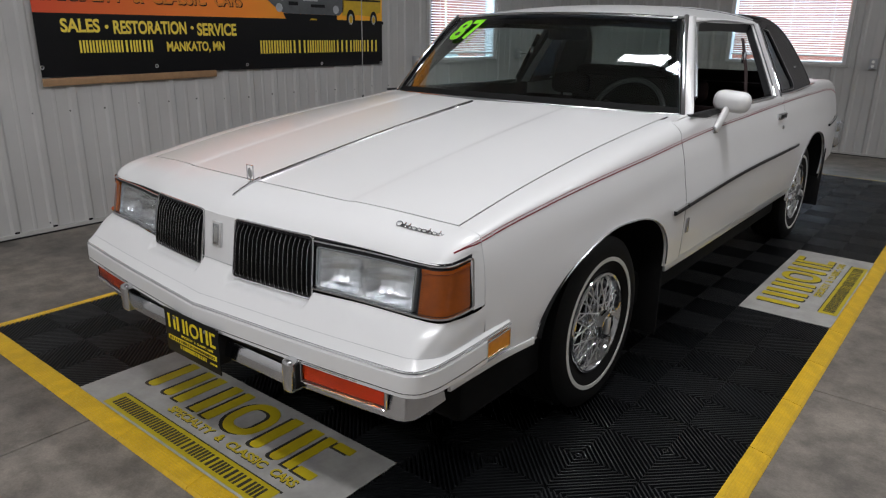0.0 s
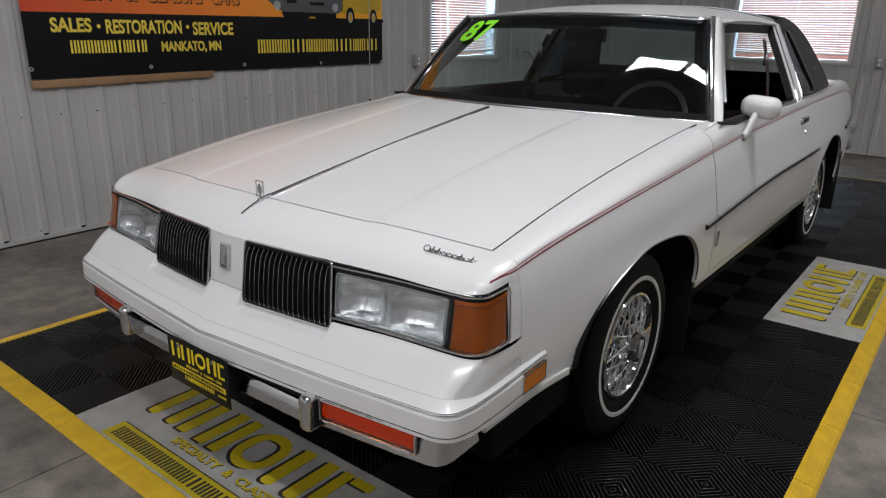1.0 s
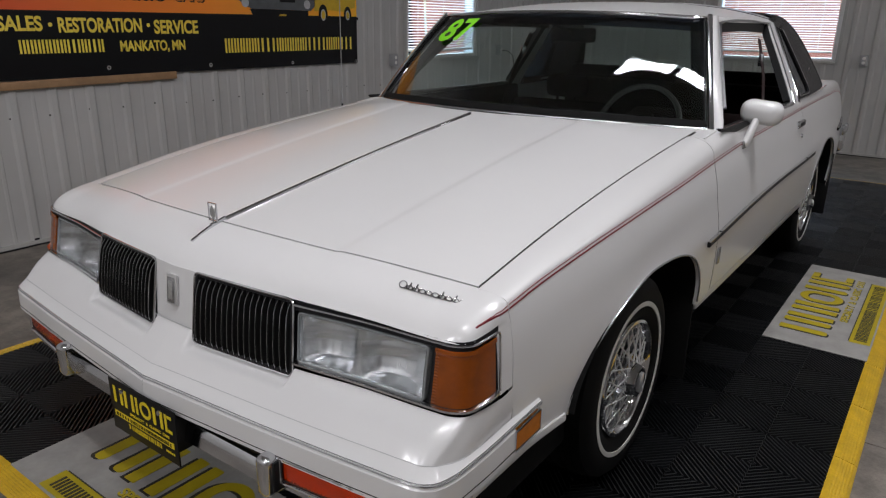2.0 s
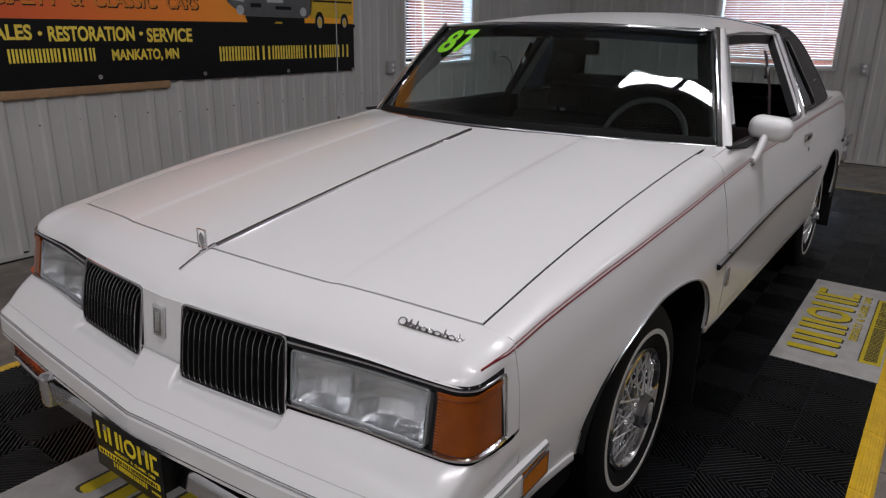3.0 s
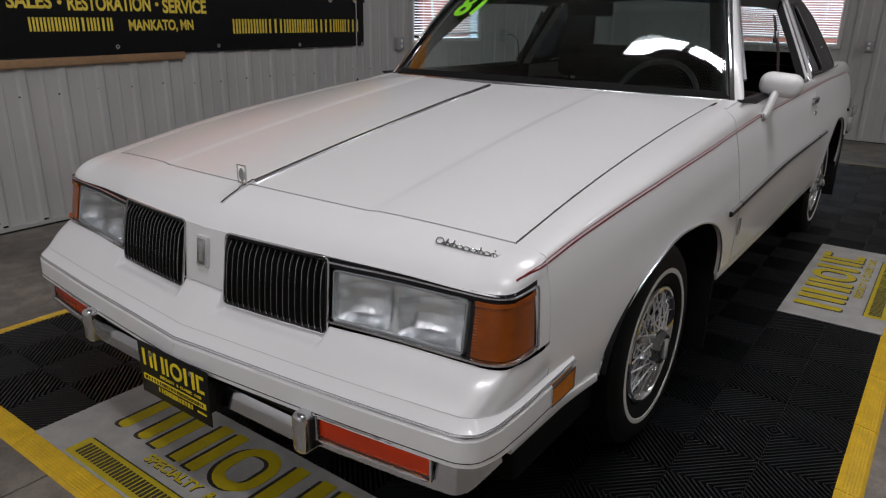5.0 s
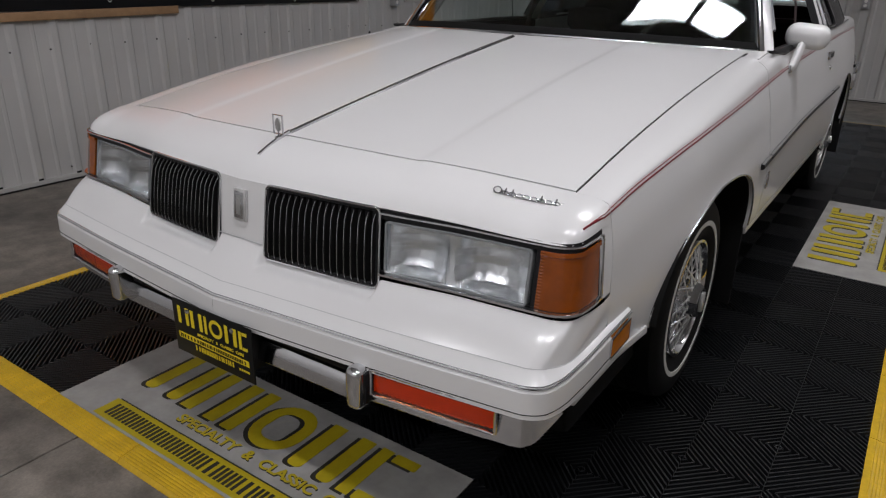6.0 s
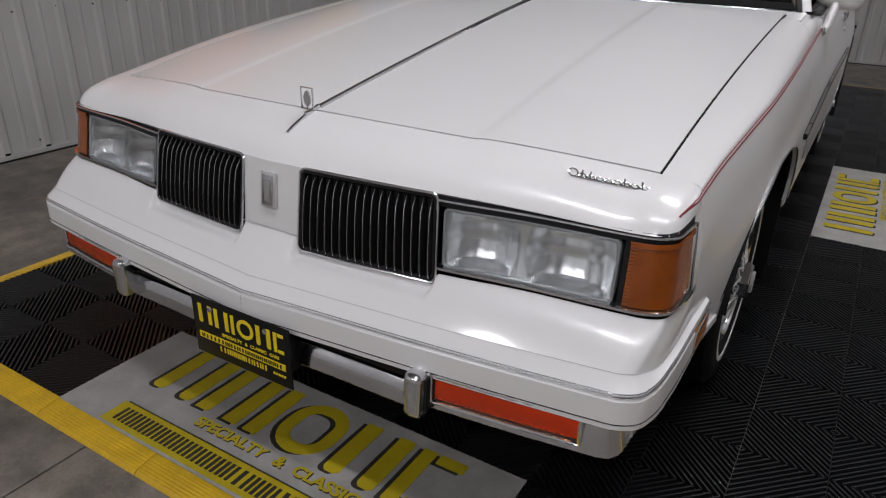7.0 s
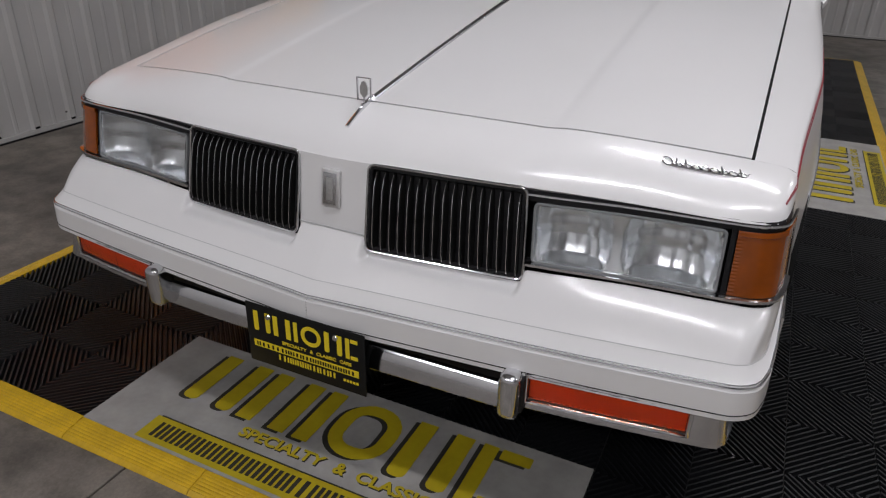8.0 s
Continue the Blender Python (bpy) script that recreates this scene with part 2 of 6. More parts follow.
# ---- building helpers ----
def link_mesh(name, bm, mat, smooth=True, angle=35):
    me = bpy.data.meshes.new(name)
    bm.normal_update()
    bm.to_mesh(me)
    bm.free()
    mats = mat if isinstance(mat, (list, tuple)) else [mat]
    for m in mats:
        me.materials.append(m)
    if smooth:
        me.shade_smooth()
        me.set_sharp_from_angle(angle=radians(angle))
    return new(name, me)


def part(name, bm, mat, parent, label="", smooth=True, angle=35):
    """One mesh object under a thing or a part."""
    ob = link_mesh(name, bm, mat, smooth, angle)
    ob.parent = parent
    if label:
        ob["label"] = label
    return ob


def thing(name, label, category, place=(0, 0, 0), group="", kind=""):
    return tagged(new(name), label, category, group, kind) if place == (0, 0, 0) else _placed(name, label, category, place, group, kind)


def _placed(name, label, category, place, group, kind):
    ob = tagged(new(name), label, category, group, kind)
    ob.location = place
    return ob


def table(*pts):
    """A smooth curve through points (v, value)."""
    xs, ys = np.array([p[0] for p in pts], float), np.array([p[1] for p in pts], float)
    d = np.gradient(ys, xs) if len(xs) > 2 else np.full(len(xs), (ys[-1] - ys[0]) / (xs[-1] - xs[0]))

    def at(v):
        v = min(max(v, xs[0]), xs[-1])
        i = min(max(int(np.searchsorted(xs, v)) - 1, 0), len(xs) - 2)
        h = xs[i + 1] - xs[i]
        t = (v - xs[i]) / h
        return float((2 * t**3 - 3 * t**2 + 1) * ys[i] + (t**3 - 2 * t**2 + t) * h * d[i] + (-2 * t**3 + 3 * t**2) * ys[i + 1] + (t**3 - t**2) * h * d[i + 1])
    return at


def line3(*pts):
    """A smooth space curve through points, from 0 to 1 by its length."""
    p = np.array(pts, float)
    s = np.concatenate([[0], np.cumsum(np.linalg.norm(np.diff(p, axis=0), axis=1))])
    s /= s[-1]
    f = [table(*zip(s, p[:, k])) for k in range(p.shape[1])]
    return lambda t: Vector([g(t) for g in f])


def spaced(a, b, n):
    return [a + (b - a) * i / n for i in range(n + 1)]


def surface(rows, bm=None, flip=False):
    """A sheet of quads through rows of points."""
    bm = bm or bmesh.new()
    vs = [[bm.verts.new(p) for p in r] for r in rows]
    for a, b in zip(vs, vs[1:]):
        for i in range(len(a) - 1):
            f = (a[i], a[i + 1], b[i + 1], b[i])
            bm.faces.new(f[::-1] if flip else f)
    return bm


def thick(bm, d):
    """Give a sheet its thickness, on the side away from its normals."""
    bm.normal_update()
    geom = bmesh.ops.solidify(bm, geom=bm.faces[:], thickness=d)
    return bm


def box(size, centre=(0, 0, 0), bevel=0.0, seg=2, bm=None, turn=None):
    bm2 = bmesh.new()
    bmesh.ops.create_cube(bm2, size=1.0)
    bmesh.ops.scale(bm2, vec=size, verts=bm2.verts)
    if bevel:
        bmesh.ops.bevel(bm2, geom=bm2.edges[:], offset=bevel, segments=seg, profile=0.5, affect="EDGES")
    if turn is not None:
        bmesh.ops.transform(bm2, matrix=turn, verts=bm2.verts)
    bmesh.ops.translate(bm2, vec=centre, verts=bm2.verts)
    return join(bm, bm2)


def join(bm, other):
    if bm is None:
        return other
    me = bpy.data.meshes.new("joined")
    other.to_mesh(me)
    other.free()
    bm.from_mesh(me)
    bpy.data.meshes.remove(me)
    return bm


def sweep(path, profile, closed=False, up=(0, 0, 1), bm=None, ends=True):
    """A profile (side, up) carried along a path."""
    bm = bm or bmesh.new()
    path = [Vector(p) for p in path]
    n, up = len(path), Vector(up)
    rings = []
    for i, p in enumerate(path):
        a = path[(i - 1) % n] if closed or i else p
        b = path[(i + 1) % n] if closed or i < n - 1 else p
        t = (b - a).normalized()
        side = t.cross(up)
        side = side.normalized() if side.length > 1e-6 else Vector((1, 0, 0))
        u = side.cross(t).normalized()
        rings.append([bm.verts.new(p + side * q[0] + u * q[1]) for q in profile])
    m = len(profile)
    for i in range(n if closed else n - 1):
        a, b = rings[i], rings[(i + 1) % n]
        for k in range(m):
            bm.faces.new((a[k], a[(k + 1) % m], b[(k + 1) % m], b[k]))
    if ends and not closed:
        bm.faces.new(rings[0][::-1]), bm.faces.new(rings[-1])
    bmesh.ops.recalc_face_normals(bm, faces=bm.faces)
    return bm


def round_profile(r, n=8, sx=1.0):
    return [(sx * r * math.cos(2 * math.pi * k / n), r * math.sin(2 * math.pi * k / n)) for k in range(n)]


def flat_profile(w, h):
    return [(-w / 2, -h / 2), (w / 2, -h / 2), (w / 2, h / 2), (-w / 2, h / 2)]


def lathe(profile, n=48, axis="x", bm=None, arc=2 * math.pi):
    """Turn (radius, along) points round an axis."""
    bm = bm or bmesh.new()
    rings = []
    for k in range(n):
        c, s = math.cos(arc * k / n), math.sin(arc * k / n)
        ring = [((h, r * c, r * s) if axis == "x" else (r * c, r * s, h) if axis == "z" else (r * c, h, r * s)) for r, h in profile]
        rings.append([bm.verts.new(v) for v in ring])
    for k in range(n):
        a, b = rings[k], rings[(k + 1) % n]
        for i in range(len(profile) - 1):
            bm.faces.new((a[i], a[i + 1], b[i + 1], b[i]))
    bmesh.ops.remove_doubles(bm, verts=bm.verts, dist=1e-6)
    bmesh.ops.recalc_face_normals(bm, faces=bm.faces)
    return bm


def slab(outline, z0, z1, bm=None):
    """A flat outline (x, y) with thickness."""
    bm2 = bmesh.new()
    low, high = [bm2.verts.new((x, y, z0)) for x, y in outline], [bm2.verts.new((x, y, z1)) for x, y in outline]
    bm2.faces.new(low[::-1]), bm2.faces.new(high)
    for i in range(len(outline)):
        j = (i + 1) % len(outline)
        bm2.faces.new((low[i], low[j], high[j], high[i]))
    bmesh.ops.recalc_face_normals(bm2, faces=bm2.faces)
    return join(bm, bm2)


def letters(text, height, depth=0.001, width=None, shear=0.0):
    """Words as a mesh in the xy plane, their middle at the origin."""
    cu = bpy.data.curves.new("words", "FONT")
    cu.body, cu.size, cu.extrude, cu.align_x, cu.align_y, cu.shear = text, height * 1.4, depth, "CENTER", "CENTER", shear
    cu.offset = height * 0.045
    ob = bpy.data.objects.new("words", cu)
    me = bpy.data.meshes.new_from_object(ob)
    bm = bmesh.new()
    bm.from_mesh(me)
    bpy.data.objects.remove(ob), bpy.data.meshes.remove(me)
    xs, ys = [v.co.x for v in bm.verts], [v.co.y for v in bm.verts]
    bmesh.ops.translate(bm, vec=(-(min(xs) + max(xs)) / 2, -(min(ys) + max(ys)) / 2, 0), verts=bm.verts)
    k = height / (max(ys) - min(ys))
    kx = width / (max(xs) - min(xs)) if width else k
    bmesh.ops.scale(bm, vec=(kx, k, 1), verts=bm.verts)
    return bm


def moved(bm, m):
    bmesh.ops.transform(bm, matrix=m, verts=bm.verts)
    return bm


def bars(x0, x1, y0, y1, count, gap=0.25, slant=0.0, bm=None):
    """Upright bars in place of letters, in the xy plane."""
    step = (x1 - x0) / count
    for k in range(count):
        a, b = x0 + k * step, x0 + (k + 1 - gap) * step
        bm = slab([(a, y0), (b, y0), (b + slant, y1), (a + slant, y1)], 0, 0.0008, bm)
    return bm


def bar_parts(name, x0, x1, y0, y1, count, gap, place, mat, parent, label=""):
    """Upright bars in place of letters, each a part of its own; place puts a mesh of the xy plane where it belongs."""
    step = (x1 - x0) / count
    data = None
    for k in range(count):
        if data is None:
            ob = part(name, place(slab([(0, y0), (step * (1 - gap), y0), (step * (1 - gap), y1), (0, y1)], 0, 0.0008)), mat, parent, label, smooth=False)
            data, o = ob.data, place(slab([(0, 0), (1, 0), (0, 1)], 0, 0.1))
            o.verts.ensure_lookup_table()
            axis = o.verts[1].co - o.verts[0].co
            o.free()
        else:
            ob = new(name, data)
            ob.parent = parent
            if label:
                ob["label"] = label
        ob.location = axis * (x0 + k * step)


def print_line(name, x0, x1, y0, y1, count, seed, place, mat, parent):
    """A line of print as plain upright bars, one or two to a cell."""
    rnd = random.Random(seed)
    cell = (x1 - x0) / count
    o = place(slab([(0, 0), (1, 0), (0, 1)], 0, 0.1))
    o.verts.ensure_lookup_table()
    axis = o.verts[1].co - o.verts[0].co
    o.free()
    made = {}
    for k in range(count):
        a = x0 + cell * k
        for off, w in (((0.06, 0.30), (0.58, 0.30)) if rnd.random() < 0.72 else ((0.30, 0.36),)):
            if w not in made:
                ob = part(name, place(slab([(0, y0), (w * cell, y0), (w * cell, y1), (0, y1)], 0, 0.0008)), mat, parent, smooth=False)
                made[w] = ob.data
            else:
                ob = new(name, made[w])
                ob.parent = parent
            ob.location = axis * (a + off * cell)


def ring_slab(outer, inner, z0, z1):
    """A flat closed band between two outlines of as many points."""
    bm = bmesh.new()
    loops = [[bm.verts.new((x, y, z)) for x, y in o] for o in (outer, inner) for z in (z0, z1)]
    n = len(outer)
    for a, b in ((0, 1), (1, 3), (3, 2), (2, 0)):
        for i in range(n):
            j = (i + 1) % n
            bm.faces.new((loops[a][i], loops[a][j], loops[b][j], loops[b][i]))
    bmesh.ops.recalc_face_normals(bm, faces=bm.faces)
    return bm


def rounded(x0, x1, y0, y1, low, high, n=6):
    """A box outline with corners of radius low below and high above."""
    pts = []
    for cx, cy, r, a in ((x1 - low, y0 + low, low, -90), (x1 - high, y1 - high, high, 0), (x0 + high, y1 - high, high, 90), (x0 + low, y0 + low, low, 180)):
        pts += [(cx + r * math.cos(radians(a + 90 * k / n)), cy + r * math.sin(radians(a + 90 * k / n))) for k in range(n + 1)]
    return pts


def logo_shapes(x, y0, y1, widths, gap, stroke, z):
    """A row of plain bars, a ring and blocks, of the sizes of a sign's big print."""
    top = z + 0.0008
    for k, w in enumerate(widths):
        if k == 2:
            yield slab(rounded(x, x + w, y0, y1, 0.1 * w, 0.1 * w), z, top)
        elif k == 3:
            yield ring_slab(rounded(x, x + w, y0, y1, 0.49 * w, 0.49 * w), rounded(x + stroke, x + w - stroke, y0 + stroke, y1 - stroke, 0.45 * w - stroke, 0.45 * w - stroke), z, top)
        elif k == 5:
            yield slab(rounded(x, x + stroke, y0, y1, 0.004 * stroke, 0.004 * stroke), z, top)
            for a, b in ((y0, y0 + 0.9 * stroke), (y1 - 0.9 * stroke, y1)):
                yield slab(rounded(x + 1.25 * stroke, x + w, a, b, 0.1 * stroke, 0.1 * stroke), z, top)
        else:
            r = 0.45 * stroke if k != 1 else 0.05 * stroke
            for a in (x, x + w - 1.25 * stroke):
                yield slab(rounded(a, a + 1.25 * stroke, y0, y1, r, 0.05 * stroke), z, top)
        x += w + gap


def word_parts(name, words, height, width, place, mat, parent, label=""):
    """A line of words, each a part."""
    whole = " ".join(words)
    unit = width / len(whole)
    x = -width / 2
    for w in words:
        wide = unit * len(w)
        part(name, place(moved(letters(w, height, 0.0003, wide * 0.97 if len(w) > 1 else None), Matrix.Translation((x + wide / 2, 0, 0)))), mat, parent, label)
        x += wide + unit

# ---- the room ----
def cladding(u_min, u_max, z_min, z_max, holes, at, period=0.2385, start=1.16, rise=0.012):
    """Ribbed steel sheet; at(u, z, d) gives the place, d out of the wall."""
    k0, k1 = math.floor((u_min - start) / period) - 1, math.ceil((u_max - start) / period) + 1
    prof = []
    for k in range(k0, k1):
        c = start + k * period
        prof += [(c - 0.034, 0.0), (c - 0.017, rise), (c + 0.017, rise), (c + 0.034, 0.0), (c + 0.105, 0.0), (c + 0.112, 0.003), (c + 0.126, 0.003), (c + 0.133, 0.0)]
    depth = lambda u: float(np.interp(u, [p[0] for p in prof], [p[1] for p in prof]))
    us = sorted({round(p[0], 5) for p in prof if u_min < p[0] < u_max} | {u_min, u_max} | {e for h in holes for e in h[:2]})
    zs = sorted({z_min, z_max} | {e for h in holes for e in h[2:]})
    bm = bmesh.new()
    grid = {(i, j): bm.verts.new(at(u, z, depth(u))) for i, u in enumerate(us) for j, z in enumerate(zs)}
    for i in range(len(us) - 1):
        for j in range(len(zs) - 1):
            u, z = (us[i] + us[i + 1]) / 2, (zs[j] + zs[j + 1]) / 2
            if any(h[0] < u < h[1] and h[2] < z < h[3] for h in holes):
                continue
            bm.faces.new((grid[i, j], grid[i + 1, j], grid[i + 1, j + 1], grid[i, j + 1]))
    return bm


def wall_mass(u_min, u_max, z_min, z_max, holes, at, d0, d1, bm):
    """The wall's body behind the sheet, with its openings."""
    us, zs = sorted({u_min, u_max} | {e for h in holes for e in h[:2]}), sorted({z_min, z_max} | {e for h in holes for e in h[2:]})
    for i in range(len(us) - 1):
        for j in range(len(zs) - 1):
            u, z = (us[i] + us[i + 1]) / 2, (zs[j] + zs[j + 1]) / 2
            if any(h[0] < u < h[1] and h[2] < z < h[3] for h in holes):
                continue
            a, b = Vector(at(us[i], zs[j], d0)), Vector(at(us[i + 1], zs[j + 1], d1))
            bm = box([max(abs(c), 0.001) for c in (b - a)], (a + b) / 2, bm=bm)
    return bm


WIN1 = (4.60, 5.84, 1.0, 2.15)      # on the left wall: y range, z range
WIN2 = (-1.04, 0.32, 1.00, 2.15)    # on the back wall: x range, z range
left_at = lambda u, z, d: (LEFT_X + d, u, z)
back_at = lambda u, z, d: (u, BACK_Y - d, z)
right_at = lambda u, z, d: (RIGHT_X - d, u, z)
front_at = lambda u, z, d: (u, FRONT_Y + d, z)


def wall(name, u0, u1, holes, at, label, start=1.16):
    bm = cladding(u0, u1, FLOOR_Z, CEIL_Z, holes, at, start=start)
    bm = wall_mass(u0, u1, FLOOR_Z, CEIL_Z, holes, at, -0.16, -0.004, bm)
    return tagged(link_mesh(name, bm, CLADDING, smooth=False), label, "wall", kind="structure")


wall_left = wall("wall_left", FRONT_Y, BACK_Y, [WIN1], left_at, "grey-white ribbed steel wall beside the car")
wall_back = wall("wall_back", LEFT_X, RIGHT_X, [WIN2], back_at, "grey-white ribbed steel wall behind the car", start=0.202)
wall_right = wall("wall_right", FRONT_Y, BACK_Y, [], right_at, "grey-white ribbed steel wall")
wall_front = wall("wall_front", LEFT_X, RIGHT_X, [], front_at, "grey-white ribbed steel wall")

bm = box((RIGHT_X - LEFT_X + 0.4, BACK_Y - FRONT_Y + 0.4, 0.1), ((LEFT_X + RIGHT_X) / 2, (BACK_Y + FRONT_Y) / 2, CEIL_Z + 0.05))
for k in range(1, int((BACK_Y - FRONT_Y) / 0.30)):
    box((RIGHT_X - LEFT_X, 0.045, 0.018), ((LEFT_X + RIGHT_X) / 2, FRONT_Y + 0.30 * k, CEIL_Z - 0.006), bm=bm)
tagged(link_mesh("ceiling", bm, CEILING, smooth=False), "off-white ribbed steel ceiling panels", "ceiling", kind="structure")

# base trims
for nm, at, u0, u1 in (("baseboard_left", left_at, FRONT_Y, BACK_Y), ("baseboard_back", back_at, LEFT_X + 0.03, RIGHT_X - 0.03)):
    a, b = Vector(at(u0, FLOOR_Z, 0.001)), Vector(at(u1, FLOOR_Z + 0.03, 0.022))
    tagged(link_mesh(nm, box([abs(c) for c in (b - a)], (a + b) / 2), TRIM, smooth=False), "narrow steel trim at the foot of the wall", "trim", kind="structure")
    a, b = Vector(at(u0, FLOOR_Z, 0.022)), Vector(at(u1, FLOOR_Z + 0.008, 0.034))
    tagged(link_mesh(nm + "_seal", box([abs(c) for c in (b - a)], (a + b) / 2), BLACK, smooth=False), "dark seal strip along the wall's foot", "trim", kind="structure")

# screws of the sheets
def screws(name, at, u0, u1, rows, start, label):
    bm = bmesh.new()
    rnd = random.Random(5)
    k = math.ceil((u0 - start) / 0.2385)
    while start + k * 0.2385 < u1:
        for z in rows:
            if k % 2 == 0 or z > 0.5:
                u = start + k * 0.2385 - 0.030 + rnd.uniform(-0.008, 0.008)
                p = at(u, z + rnd.uniform(-0.012, 0.012), 0.003)
                box((0.011, 0.011, 0.011), p, bevel=0.003, seg=1, bm=bm)
        k += 1
    return tagged(link_mesh(name, bm, SCREW), label, "screws", kind="stuff")


def rib_ends(name, at, u0, u1, start, label):
    """Dark hollow ends of the ribs, just over the base trim."""
    bm = bmesh.new()
    for k in range(math.ceil((u0 - start) / 0.2385), math.floor((u1 - start) / 0.2385)):
        for du, w, d in ((0.0, 0.030, 0.0125),):
            a, b = Vector(at(start + k * 0.2385 + du - w / 2, FLOOR_Z + 0.031, 0.001)), Vector(at(start + k * 0.2385 + du + w / 2, FLOOR_Z + 0.043, d))
            box([abs(c) for c in (b - a)], (a + b) / 2, bm=bm)
    return tagged(link_mesh(name, bm, DARK, smooth=False), label, "trim", kind="stuff")


rib_ends("rib_end_gaps", left_at, FRONT_Y + 0.3, BACK_Y - 0.3, 1.16, "dark hollow rib ends along the wall's foot")
screws("wall_screws", left_at, -1.2, 4.5, (0.05, 0.780), 1.16, "small dark screw heads in the ribbed wall")


def window(name, at, u0, u1, z0, z1, label):
    """Frame, sill and panes in a wall opening."""
    root = tagged(new(name), label, "window", kind="structure")

    def bar(nm, ua, ub, za, zb, da, db, mat, lab=""):
        a, b = Vector(at(ua, za, da)), Vector(at(ub, zb, db))
        return part(nm, box([abs(c) for c in (b - a)], (a + b) / 2, bevel=0.003), mat, root, lab, angle=40)

    f = 0.045
    bar("window_frame", u0, u0 + f, z0, z1, -0.15, 0.006, FRAME_WHITE)
    bar("window_frame", u1 - f, u1, z0, z1, -0.15, 0.006, FRAME_WHITE)
    bar("window_frame", u0 + f, u1 - f, z1 - f, z1, -0.15, 0.006, FRAME_WHITE)
    bar("window_sill", u0 + f, u1 - f, z0, z0 + 0.03, -0.15, 0.005, FRAME_WHITE)
    bar("trim", u0 - 0.035, u0, z0 - 0.03, z1 + 0.035, 0.0, 0.022, TRIM)
    bar("trim", u1, u1 + 0.035, z0 - 0.03, z1 + 0.035, 0.0, 0.022, TRIM)
    bar("trim", u0, u1, z0 - 0.03, z0, 0.0, 0.022, TRIM)
    bar("trim", u0, u1, z1, z1 + 0.035, 0.0, 0.022, TRIM)
    pane = bar("pane", u0 + f, u1 - f, z0 + 0.03, z1 - f, -0.105, -0.10, GLASS)
    pane.visible_shadow = False
    return root


window("window_1", left_at, *WIN1, "white-framed window in the steel wall, blind lowered")
window("window_2", back_at, *WIN2, "white-framed window in the back wall, blind lowered")


def blind(at, u0, u1, z0, z1, rnd, lift=0.035):
    z0 += lift
    root = tagged(new("venetian_blind"), "white lowered venetian blind, slats tilted, hanging in the window", "blind", "window blinds")
    a, b = Vector(at(u0, 0, -0.02)), Vector(at(u1, 0, -0.02))
    along = (b - a).normalized()
    mid = (a + b) / 2
    out = Vector(at(u0, 0, 1)) - Vector(at(u0, 0, 0))
    w = (b - a).length - 0.11
    turn = Matrix((along, out, Vector((0, 0, 1)))).transposed().to_4x4()
    step, n = 0.0265, int((z1 - z0 - 0.10) / 0.0265)
    slat_mesh = None
    for k in range(n):
        z = z0 + 0.055 + step * k
        if slat_mesh is None:
            rows = [[Vector((x, -0.0125 * v, 0.0062 * v + 0.0018 * (1 - v * v))) for x in spaced(-w / 2, w / 2, 4)] for v in (-1, -0.35, 0.35, 1)]
            ob = link_mesh("slat", thick(surface(rows), 0.0012), SLAT)
            slat_mesh = ob.data
        else:
            ob = new("slat", slat_mesh)
        ob.parent = root
        ob.matrix_basis = Matrix.Translation(mid + Vector((0, 0, z))) @ turn @ pose(0, 0, 0, rnd.uniform(-3, 3) + 9, rnd.uniform(-0.12, 0.12), 0)
    for nm, z, h, d in (("head_rail", z1 - 0.065, 0.035, 0.035), ("bottom_rail", z0 + 0.042, 0.016, 0.028)):
        bm = moved(box((w, d, h), bevel=0.003), Matrix.Translation(mid + Vector((0, 0, z))) @ turn)
        part(nm, bm, FRAME_WHITE, root)
    for f in (-0.36, 0.02, 0.38):
        bm = moved(box((0.004, 0.003, z1 - z0 - 0.12), (w * f, 0.012, 0)), Matrix.Translation(mid + Vector((0, 0, (z0 + z1) / 2))) @ turn)
        part("cord", bm, FRAME_WHITE, root)


blind(left_at, *WIN1, random.Random(1))
blind(back_at, *WIN2, random.Random(2), 0.05)
# sky light falling on the two windows from outside and above
for eye, aim, watts in (((LEFT_X - 1.1, 5.22, 3.1), (LEFT_X, 5.22, 1.4), SKY_WATTS * 2.2), ((-0.36, BACK_Y + 1.2, 3.0), (0.0, BACK_Y - 0.6, 0.9), SKY_WATTS * 2.6)):
    sky_lamp = new("window_daylight", bpy.data.lights.new("window_daylight", "AREA"))
    sky_lamp.data.shape, sky_lamp.data.size, sky_lamp.data.size_y, sky_lamp.data.energy = "RECTANGLE", 1.3, 0.8, watts
    sky_lamp.data.color = (0.45, 0.68, 1.0)
    sky_lamp.matrix_world = look(eye, aim)

# outdoors: ground to the horizon and brick buildings across the yard
bm = bmesh.new()
for a, b, c, d in ((-900, -900, LEFT_X - 0.2, 900), (RIGHT_X + 0.2, -900, 900, 900), (LEFT_X - 0.2, BACK_Y + 0.2, RIGHT_X + 0.2, 900), (LEFT_X - 0.2, -900, RIGHT_X + 0.2, FRONT_Y - 0.2)):
    bm.faces.new([bm.verts.new(p) for p in ((a, b, -0.12), (c, b, -0.12), (c, d, -0.12), (a, d, -0.12))])
tagged(link_mesh("ground", bm, GROUND_FAR, smooth=False), "pale gravel yard outside the windows", "ground", kind="structure")
# the brick emits a pinkish glow in place of daylight on it
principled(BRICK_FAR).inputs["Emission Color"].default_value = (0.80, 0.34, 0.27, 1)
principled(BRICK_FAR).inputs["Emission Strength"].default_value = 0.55
